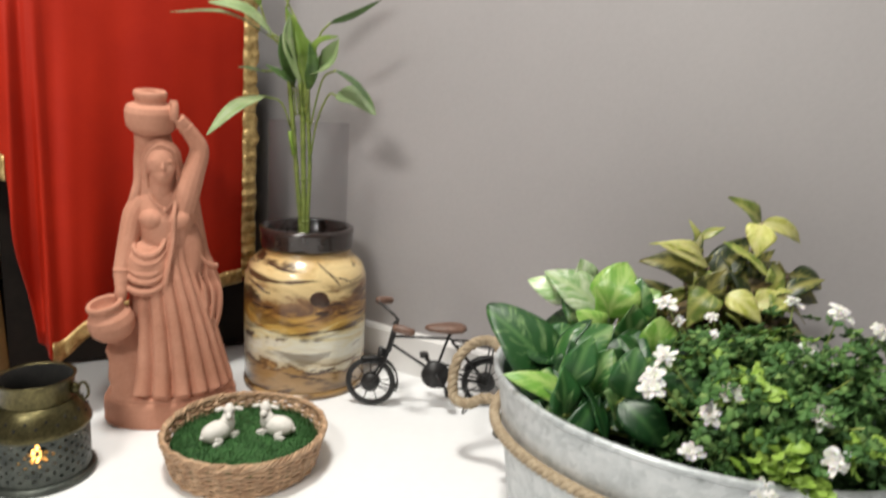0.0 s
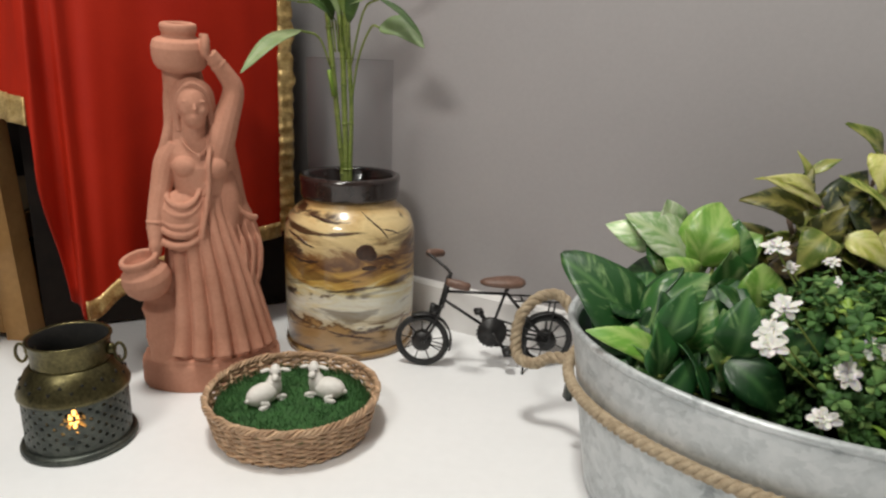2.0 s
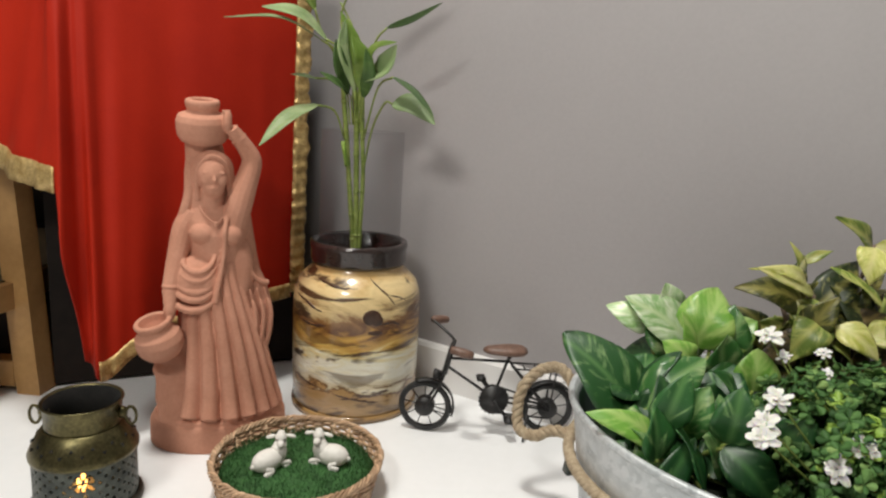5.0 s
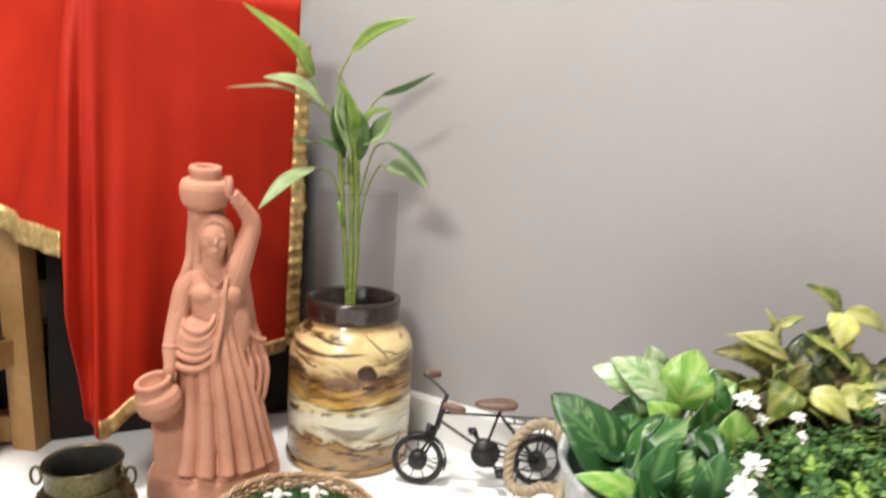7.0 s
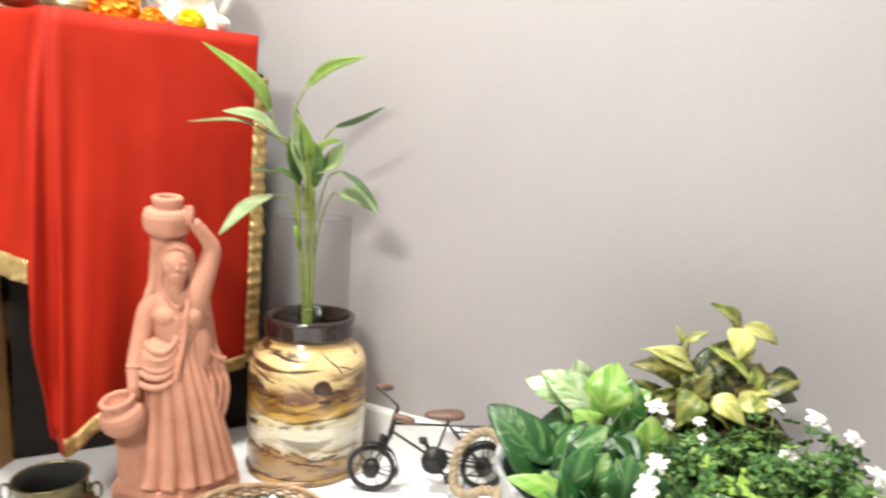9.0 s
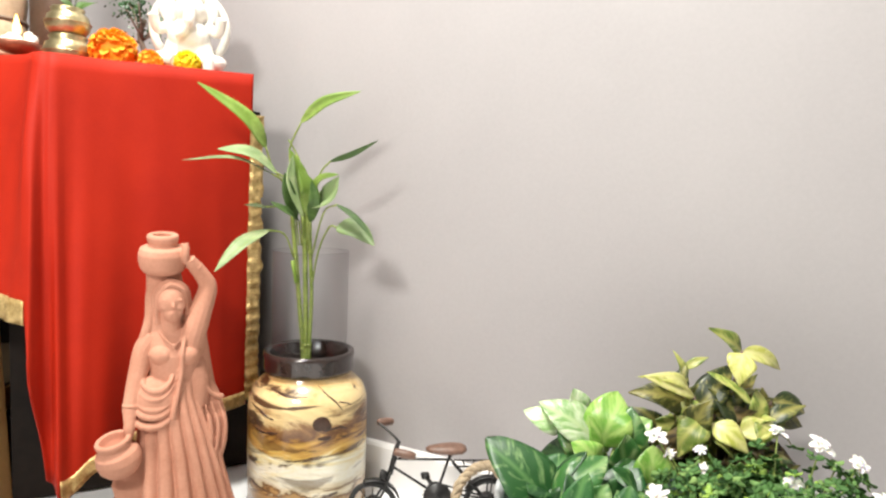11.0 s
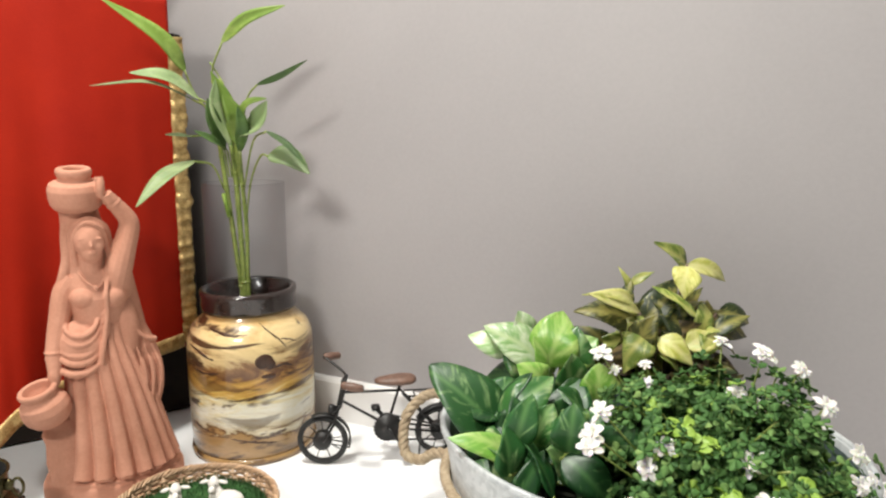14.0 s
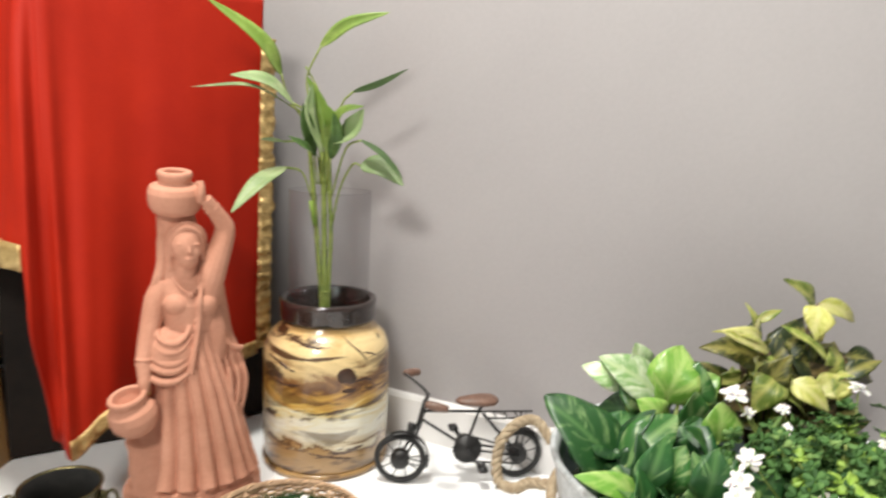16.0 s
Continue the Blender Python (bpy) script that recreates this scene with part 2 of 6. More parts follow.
CY = leaf_mat("croton_yellow", (0.387, 0.407, 0.068), (0.658, 0.639, 0.252), 150, 0.42, 0.12, 0.50, True, (0.601, 0.581, 0.242))
CG = leaf_mat("croton_lime", (0.123, 0.181, 0.028), (0.381, 0.409, 0.115), 160, 0.38, 0.08, 0.52, True, (0.400, 0.400, 0.115))
CO = leaf_mat("croton_olive", (0.057, 0.065, 0.012), (0.259, 0.244, 0.057), 170, 0.40, 0.07, 0.55, True, (0.289, 0.259, 0.068))
CK = leaf_mat("croton_dark", (0.021, 0.035, 0.010), (0.210, 0.203, 0.056), 180, 0.40, 0.05, 0.58, True, (0.238, 0.224, 0.063))
CB = leaf_mat("croton_brown", (0.042, 0.032, 0.013), (0.168, 0.119, 0.042), 170, 0.42, 0.08, 0.55, True, (0.196, 0.140, 0.049))


def glaze():
    """Earth-toned drip glaze in wavy bands, under a clear coat."""
    m, nt, bsdf = nodes_of("drip_glaze")
    tc = nt.nodes.new("ShaderNodeTexCoord")
    sep = nt.nodes.new("ShaderNodeSeparateXYZ")
    nt.links.new(tc.outputs["Object"], sep.inputs[0])
    mp = add(nt, "ShaderNodeMapping", Scale=(1.0, 1.0, 3.6))
    nt.links.new(tc.outputs["Object"], mp.inputs[0])
    n1 = add(nt, "ShaderNodeTexNoise", Scale=9.0, Detail=6.0, Roughness=0.66, Distortion=1.3)
    nt.links.new(mp.outputs[0], n1.inputs["Vector"])
    a = nt.nodes.new("ShaderNodeMath")
    a.operation = "MULTIPLY_ADD"
    a.inputs[1].default_value = 5.1
    nt.links.new(sep.outputs[2], a.inputs[0])
    s = nt.nodes.new("ShaderNodeMath")
    s.operation = "MULTIPLY_ADD"
    s.inputs[1].default_value, s.inputs[2].default_value = 0.60, -0.30
    nt.links.new(n1.outputs[0], s.inputs[0])
    nt.links.new(s.outputs[0], a.inputs[2])
    r = ramp_of(nt, a.outputs[0], [(0.0, (0.32, 0.19, 0.07)), (0.17, (0.44, 0.27, 0.11)), (0.205, (0.12, 0.05, 0.016)), (0.23, (0.62, 0.52, 0.33)),
                                   (0.34, (0.86, 0.83, 0.70)), (0.42, (0.78, 0.68, 0.38)), (0.48, (0.66, 0.42, 0.10)), (0.56, (0.46, 0.24, 0.05)),
                                   (0.61, (0.13, 0.052, 0.018)), (0.67, (0.26, 0.13, 0.045)), (0.73, (0.66, 0.49, 0.24)), (0.84, (0.80, 0.61, 0.31)), (0.97, (0.58, 0.37, 0.14))])
    # thin dark veins
    n2 = add(nt, "ShaderNodeTexNoise", Scale=11.0, Detail=4.0, Roughness=0.6, Distortion=0.7)
    mp2 = add(nt, "ShaderNodeMapping", Scale=(0.7, 0.7, 3.4), Location=(0.31, 0.12, 0.4))
    nt.links.new(tc.outputs["Object"], mp2.inputs[0])
    nt.links.new(mp2.outputs[0], n2.inputs["Vector"])
    v = ramp_of(nt, n2.outputs[0], [(0.0, (0.9, 0.9, 0.9)), (0.385, (0.95, 0.95, 0.95)), (0.43, (0, 0, 0)), (0.58, (0, 0, 0)), (0.64, (0.6, 0.6, 0.6))])
    mx = nt.nodes.new("ShaderNodeMix")
    mx.data_type = "RGBA"
    mx.inputs[7].default_value = (0.055, 0.022, 0.010, 1)
    nt.links.new(v.outputs[0], mx.inputs[0])
    nt.links.new(r.outputs[0], mx.inputs[6])
    nt.links.new(mx.outputs[2], bsdf.inputs["Base Color"])
    bsdf.inputs["Roughness"].default_value = 0.3
    bsdf.inputs["Coat Weight"].default_value = 0.7
    bsdf.inputs["Coat Roughness"].default_value = 0.10
    bump_into(nt, bsdf, n1.outputs[0], 0.5, 0.005)
    return m


GLAZE = glaze()


def clear_glass():
    m, nt, bsdf = nodes_of("clear_glass")
    clear = nt.nodes.new("ShaderNodeBsdfTransparent")
    clear.inputs[0].default_value = (0.905, 0.908, 0.912, 1)
    shine = add(nt, "ShaderNodeBsdfGlossy", Roughness=0.03)
    fr = add(nt, "ShaderNodeLayerWeight", Blend=0.12)
    ml = nt.nodes.new("ShaderNodeMath")
    ml.operation = "MULTIPLY"
    ml.inputs[1].default_value = 0.5
    nt.links.new(fr.outputs["Facing"], ml.inputs[0])
    mx = nt.nodes.new("ShaderNodeMixShader")
    nt.links.new(ml.outputs[0], mx.inputs[0])
    nt.links.new(clear.outputs[0], mx.inputs[1])
    nt.links.new(shine.outputs[0], mx.inputs[2])
    nt.links.new(mx.outputs[0], nt.nodes["Material Output"].inputs[0])
    return m


GLASS = clear_glass()


def glow(name, colour, strength):
    m, nt, bsdf = nodes_of(name)
    bsdf.inputs["Base Color"].default_value = (*colour, 1)
    bsdf.inputs["Emission Color"].default_value = (*colour, 1)
    bsdf.inputs["Emission Strength"].default_value = strength
    return m


FLAME = glow("flame", (1.0, 0.50, 0.12), 5.0)

# ---- mesh tools ----


def mesh_ob(name, bm, material, smooth=True):
    me = bpy.data.meshes.new(name)
    bm.normal_update()
    bm.to_mesh(me)
    bm.free()
    if smooth:
        me.polygons.foreach_set("use_smooth", [True] * len(me.polygons))
    me.materials.append(material)
    return new(name, me)


def part(name, bm, material, parent, label="", smooth=True):
    ob = mesh_ob(name, bm, material, smooth)
    ob.parent = parent
    return tagged(ob, label)


def thing(name, at, label, category, group="", kind="", turn=0.0):
    ob = new(name)
    ob.empty_display_size = 0.02
    ob.matrix_basis = pose(at[0], at[1], at[2], 0, 0, turn)
    return tagged(ob, label, category, group, kind)


def rings(bm, loops, closed=True, cap=True):
    """Skin loops of equal length, one after the other."""
    made = [[bm.verts.new(p) for p in loop] for loop in loops]
    n = len(made[0])
    for a, b in zip(made, made[1:]):
        for i in range(n if closed else n - 1):
            j = (i + 1) % n
            bm.faces.new((a[i], a[j], b[j], b[i]))
    if cap:
        bm.faces.new(made[0][::-1])
        bm.faces.new(made[-1])
    return made


def circle(r, z, n=32, rx=1.0, ry=1.0, c=(0, 0)):
    return [(c[0] + r * rx * math.cos(2 * math.pi * i / n), c[1] + r * ry * math.sin(2 * math.pi * i / n), z) for i in range(n)]


def lathe(profile, n=40, bm=None, at=(0, 0, 0), cap=True):
    bm = bm or bmesh.new()
    rings(bm, [[(x + at[0], y + at[1], zz + at[2]) for x, y, zz in circle(max(r, 0.0002), z, n)] for r, z in profile], cap=cap)
    return bm


def tube(points, radius, n=10, bm=None, closed=False, squash=1.0):
    """A round bar through points; radius is one number or one for each point."""
    bm = bm or bmesh.new()
    pts = [Vector(p) for p in points]
    k = len(pts)
    rad = [radius] * k if isinstance(radius, (int, float)) else list(radius)
    loops, side = [], None
    for i, p in enumerate(pts):
        if closed:
            d = pts[(i + 1) % k] - pts[i - 1]
        else:
            d = pts[min(i + 1, k - 1)] - pts[max(i - 1, 0)]
        d.normalize()
        if side is None:
            side = d.orthogonal().normalized()
        side = (side - d * side.dot(d)).normalized()
        up = d.cross(side)
        loops.append([p + (side * math.cos(2 * math.pi * j / n) + up * math.sin(2 * math.pi * j / n) * squash) * rad[i] for j in range(n)])
    if closed:
        loops.append(loops[0])
    rings(bm, loops, cap=not closed)
    if closed:
        bmesh.ops.remove_doubles(bm, verts=bm.verts, dist=1e-6)
    return bm


def taper(radii, count):
    """Radii spread evenly over a path of count points."""
    return list(np.interp(np.linspace(0, len(radii) - 1, count), range(len(radii)), radii))


def smooth_path(points, steps=6):
    """Catmull-Rom through the points."""
    p = [Vector(q) for q in points]
    p = [p[0] * 2 - p[1]] + p + [p[-1] * 2 - p[-2]]
    out = []
    for a, b, c, d in zip(p, p[1:], p[2:], p[3:]):
        for i in range(steps):
            t = i / steps
            out.append(0.5 * ((2 * b) + (c - a) * t + (2 * a - 5 * b + 4 * c - d) * t * t + (3 * b - a - 3 * c + d) * t ** 3))
    return out + [p[-2]]


def box(sx, sy, sz, at=(0, 0, 0), bevel=0.0, bm=None):
    b = bmesh.new()
    bmesh.ops.create_cube(b, size=1, matrix=Matrix.Translation(at) @ Matrix.Diagonal((sx, sy, sz, 1)))
    if bevel:
        bmesh.ops.bevel(b, geom=b.edges[:], offset=bevel, segments=2, affect="EDGES")
    if bm is None:
        return b
    join(bm, b)
    return bm


def join(bm, other, m=None):
    if m is not None:
        bmesh.ops.transform(other, matrix=m, verts=other.verts)
    table = {v: bm.verts.new(v.co) for v in other.verts}
    for f in other.faces:
        bm.faces.new([table[v] for v in f.verts])
    other.free()
    return bm


def ball(c, r, bm=None, sx=1.0, sy=1.0, sz=1.0, u=16, v=10, m=None):
    b = bmesh.new()
    bmesh.ops.create_uvsphere(b, u_segments=u, v_segments=v, radius=1)
    bmesh.ops.transform(b, matrix=Matrix.Translation(c) @ (m or Matrix()) @ Matrix.Diagonal((r * sx, r * sy, r * sz, 1)), verts=b.verts)
    if bm is None:
        return b
    return join(bm, b)


def slab(points, z0, z1, bm=None):
    bm = bm or bmesh.new()
    rings(bm, [[(p[0], p[1], z0) for p in points], [(p[0], p[1], z1) for p in points]])
    return bm


# ---- setting ----


def plate(name, corners, thick, material, label, category):
    """A flat slab through four corners, thickened away from the room."""
    bm = bmesh.new()
    c = [Vector(p) for p in corners]
    nrm = (c[1] - c[0]).cross(c[3] - c[0]).normalized() * thick
    rings(bm, [[p for p in c], [p - nrm for p in c]])
    bmesh.ops.recalc_face_normals(bm, faces=bm.faces[:])
    return tagged(mesh_ob(name, bm, material, False), label, category, kind="structure")


U0, U1, V1, HT = -2.6, 2.2, 3.4, 2.65
plate("floor", [wp(U0, 0, 0), wp(U0, V1, 0), wp(U1, V1, 0), wp(U1, 0, 0)], 0.12, FLOOR, "smooth white floor with a soft sheen", "floor")
plate("wall_north", [wp(U0, 0, -0.12), wp(U1, 0, -0.12), wp(U1, 0, HT), wp(U0, 0, HT)], 0.15, WALL, "plain matt grey-mauve painted wall", "wall")
plate("wall_south", [wp(U1, V1, -0.12), wp(U0, V1, -0.12), wp(U0, V1, HT), wp(U1, V1, HT)], 0.15, WALL, "plain grey-mauve painted wall", "wall")
plate("wall_west", [wp(U0, V1, -0.12), wp(U0, 0, -0.12), wp(U0, 0, HT), wp(U0, V1, HT)], 0.15, WALL, "plain grey-mauve painted wall", "wall")
plate("wall_east", [wp(U1, 0, -0.12), wp(U1, V1, -0.12), wp(U1, V1, HT), wp(U1, 0, HT)], 0.15, WALL, "plain grey-mauve painted wall", "wall")
plate("ceiling", [wp(U0, V1, HT), wp(U0, 0, HT), wp(U1, 0, HT), wp(U1, V1, HT)], 0.1, CEIL, "plain unseen ceiling, greyed to weaken its bounced light", "ceiling")


def skirting():
    bm = bmesh.new()
    sec = [(0.0, 0.0), (0.011, 0.0), (0.011, 0.056), (0.008, 0.060), (0.0, 0.061)]
    rings(bm, [[wp(u, v, z) for v, z in sec] for u in (U0, U1)])
    bmesh.ops.recalc_face_normals(bm, faces=bm.faces[:])
    tagged(mesh_ob("baseboard", bm, SKIRT, False), "low white skirting along the grey wall", "baseboard", kind="structure")


skirting()

# ---- altar table with its red cloth ----
TC, TR, TL = Vector((-0.455, 0.715, 0.575)), Vector((-0.262, 0.862, 0.584)), Vector((-0.86, 0.85, 0.575))
TB = Vector((-0.60, 1.13, 0.580))


def altar_table():
    t = thing("altar_table", (-0.6, 0.85, 0), "pale wooden altar table with open shelf and dark side board", "table")
    o = Vector((-0.6, 0.85, 0))

    def inset(p, q):
        c = (TC + TR + TL + TB) / 4
        return p + (c - p) * q
    part("tabletop", slab([inset(p, 0.03) - o for p in (TC, TR, TB, TL)], 0.545, 0.570), PINE, t)
    bm = bmesh.new()
    rings(bm, [[(x + dx - o.x, y - o.y, z) for x, y in ((-0.015, 0.757), (0.015, 0.757), (0.015, 0.787), (-0.015, 0.787))] for dx, z in ((-0.569, 0.0), (-0.598, 0.545))])
    part("leg", bm, PINE, t, smooth=False)
    for x, y in ((-0.36, 0.955), (-0.60, 1.08), (-0.885, 0.885)):
        part("leg", box(0.036, 0.036, 0.545, (x + 0.6, y - 0.85, 0.2725), 0.001), PINE, t, smooth=False)
    # rail under the top, along the open front
    a, b = Vector((-0.590, 0.775, 0.345)) - o, Vector((-0.85, 0.87, 0.345)) - o
    bm = bmesh.new()
    d = (b - a).normalized()
    s = Vector((d.y, -d.x, 0)) * 0.009
    rings(bm, [[p - s - Vector((0, 0, 0.02)), p + s - Vector((0, 0, 0.02)), p + s + Vector((0, 0, 0.02)), p - s + Vector((0, 0, 0.02))] for p in (a, b)])
    bmesh.ops.recalc_face_normals(bm, faces=bm.faces[:])
    part("rail", bm, PINE, t, smooth=False)
    # shelf that comes forward past the leg
    part("shelf", slab([Vector(p) - o for p in ((-0.578, 0.756, 0), (-0.586, 0.589, 0), (-1.02, 0.70, 0), (-1.25, 1.0, 0), (-0.63, 1.085, 0), (-0.590, 0.83, 0))], 0.112, 0.144), PINE, t, smooth=False)
    part("shelf_post", box(0.040, 0.036, 0.112, (-0.606 + 0.6, 0.624 - 0.85, 0.056), 0.001), PINE, t, smooth=False)
    part("rail", box(0.30, 0.022, 0.034, (-0.736 + 0.6, 0.768 - 0.85, 0.026), 0.001), PINE, t, smooth=False)
    # board closing the side beneath the cloth, its near-black colour deepening the shade there
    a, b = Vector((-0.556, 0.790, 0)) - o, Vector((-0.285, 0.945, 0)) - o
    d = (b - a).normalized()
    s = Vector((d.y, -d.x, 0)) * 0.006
    part("side_board", slab([a - s, b - s, b + s, a + s], 0.004, 0.543), SHADEBOARD, t, "near-black board with the shade beneath the table in its colour", smooth=False)
    # added backs that stand in for the shade under the tabletop
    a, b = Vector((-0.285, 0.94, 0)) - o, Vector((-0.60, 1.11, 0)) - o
    part("shade_back", slab([a, b, b + Vector((0.006, 0.012, 0)), a + Vector((0.006, 0.012, 0))], 0.004, 0.543), SHADEBOARD, t, "near-black board with the shade beneath the table in its colour", smooth=False)
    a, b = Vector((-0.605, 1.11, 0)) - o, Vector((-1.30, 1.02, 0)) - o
    part("shade_back", slab([a, a + Vector((0, 0.012, 0)), b + Vector((0, 0.012, 0)), b], 0.004, 0.543), SHADEBOARD, t, "near-black board with the shade beneath the table in its colour", smooth=False)
    # thin sheet added on the shelf: wear plus the table's shade as colour
    part("shelf_shade_sheet", slab([Vector(p) - o for p in ((-0.588, 0.756, 0), (-0.592, 0.595, 0), (-1.01, 0.705, 0), (-1.24, 0.995, 0), (-0.64, 1.08, 0), (-0.594, 0.83, 0))], 0.1445, 0.1465), SHELFTOP, t, "worn brown shelf top, darkened for the shade beneath the table", smooth=False)
    # added sheet standing in for the shade beneath the shelf
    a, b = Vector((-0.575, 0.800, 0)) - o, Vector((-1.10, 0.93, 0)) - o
    part("shade_plinth", slab([a, b, b + Vector((0.003, 0.012, 0)), a + Vector((0.003, 0.012, 0))], 0.004, 0.110), SHADEBOARD, t, "near-black board with the shade beneath the table in its colour", smooth=False)
    return t


altar_table()


def altar_cloth():
    """Top sheet and a skirt that hangs from its rim, with a long flared corner and a gold border."""
    t = thing("altar_cloth", (-0.55, 0.85, 0.57), "bright red satin altar cloth with crinkled gold border", "cloth")
    o = Vector((-0.55, 0.85, 0.57))
    # rim points, hem points and how deep the folds are, from the open front to the wall end
    rim = [TL, TL.lerp(TC, 0.35), TL.lerp(TC, 0.62), TL.lerp(TC, 0.82), TL.lerp(TC, 0.93), TC + Vector((-0.012, -0.006, 0)), TC + Vector((0.004, -0.008, 0)), TC + Vector((0.018, -0.002, 0)),
           TC.lerp(TR, 0.25), TC.lerp(TR, 0.5), TC.lerp(TR, 0.75), TR]
    hem = [Vector(p) for p in ((-0.835, 0.83, 0.475), (-0.70, 0.735, 0.415), (-0.615, 0.700, 0.352), (-0.560, 0.690, 0.306), (-0.500, 0.668, 0.284), (-0.434, 0.637, 0.276),
                               (-0.415, 0.634, 0.100), (-0.402, 0.656, 0.080), (-0.380, 0.694, 0.102), (-0.339, 0.762, 0.110), (-0.300, 0.828, 0.118), (-0.272, 0.872, 0.120))]
    n, k = 12, len(rim)
    fine = 9
    us = [i / fine for i in range((k - 1) * fine + 1)]

    def at(row, u):
        i = min(int(u), k - 2)
        f = u - i
        p = [row[max(i - 1, 0)], row[i], row[i + 1], row[min(i + 2, k - 1)]]
        return 0.5 * ((2 * p[1]) + (p[2] - p[0]) * f + (2 * p[0] - 5 * p[1] + 4 * p[2] - p[3]) * f * f + (3 * p[1] - p[0] - 3 * p[2] + p[3]) * f ** 3)
    rows = 26

    def skin(u, v):
        a, b = at(rim, u), (hem[5].lerp(hem[6], u - 5) if 5 <= u <= 6 else at(hem, u) if not (4 < u < 7) else hem[int(u)].lerp(hem[int(u) + 1], u - int(u)))
        p = a.lerp(b, v)
        out = Vector((0.35, -0.94, 0)) if u > 5 else Vector((-0.15, -0.98, 0))
        calm = 1.0 if 4.6 < u < 7.6 else max(0.28, 1.0 - 0.5 * (u - 7.6)) if u >= 7.6 else 0.45
        fold = (0.010 * math.sin(u * 2.6 + v * 1.6) + 0.008 * math.sin(u * 4.9 + 1.0 - v * 0.8) + 0.003 * math.sin(u * 9.3 + v * 2.2)) * v * calm
        fold += 0.006 * noise.noise((u * 0.55 + v * 0.9, v * 1.4 - u * 0.3, 4.0)) * min(1.0, v * 3) + 0.0012 * noise.noise((u * 1.3, v * 3.0, 1.0))
        bulge = 0.012 * math.sin(math.pi * v) * (1 if u < 7 else 0.4)
        return p + out * (fold * (0.35 if u > 10.3 else 1) + bulge * 0.5) - o
    bm = bmesh.new()
    made = rings(bm, [[skin(u, 1 - j / rows) for u in us] for j in range(rows + 1)], closed=False, cap=False)
    # the sheet on the table
    top = made[-1]
    back = bm.verts.new(TB - o + Vector((0, 0, 0)))
    for a, b in zip(top, top[1:]):
        bm.faces.new((a, b, back))
    bmesh.ops.recalc_face_normals(bm, faces=bm.faces[:])
    cloth = part("drape", bm, REDCLOTH, t)
    cloth.modifiers.new("thick", "SOLIDIFY").thickness = 0.0012

    def band(name, spots, across, beyond=0.0):
        """A strip of braid that follows the drape just above it. spots: (u, v) of its outer edge; across: its (u, v) width; beyond: metres it sticks out past the edge."""
        b2 = bmesh.new()
        loops = []
        for i, (u, v) in enumerate(spots):
            out = Vector((0.35, -0.94, 0)) if u > 5 else Vector((-0.15, -0.98, 0))
            w = 1 + 0.012 * math.sin(i * 1.9)
            loops.append([skin(u - across[0] * s * w, v - across[1] * s * w) + out * (0.0026 + (0.0009 if u > 10 else 0.0003) * math.sin(i * 1.3 + s) + 0.0006 * math.sin(i * 0.37)) for s in (0, 0.33, 0.66, 1.0)])
            if beyond:
                c = skin(u, v)
                loops[-1] = [c + Vector((0.795, 0.606, 0)) * ((s - 0.12) * beyond * (1 + 0.35 * noise.noise((i * 0.16, 0, 2)) + 0.12 * noise.noise((i * 0.7, s, 5)))) + out * (0.003 + 0.0035 * noise.noise((i * 0.33, s * 1.5, 8)) + 0.0010 * math.sin(i * 1.1 + s * 2)) for s in (0, 0.33, 0.66, 1.0)]
        rings(b2, loops, closed=False, cap=False)
        bmesh.ops.recalc_face_normals(b2, faces=b2.faces[:])
        ob = part(name, b2, GOLDTRIM, t, "crinkled gold border")
        ob.modifiers.new("thick", "SOLIDIFY").thickness = 0.0016
    # border along the front hem, the corner and the wall-end edge
    band("hem_border", [(u, 1.0) for u in np.linspace(0, 4.98, 110)], (0, 0.085))
    band("corner_border", [(u, 1.0) for u in np.linspace(6.85, 10.95, 100)], (0, 0.042))
    band("edge_border", [(11.0, v) for v in np.linspace(0.12, 0.985, 140)], (0.42, 0), 0.019)
    return t


altar_cloth()

# ---- terracotta water-carrier figurine (one plain mesh) ----


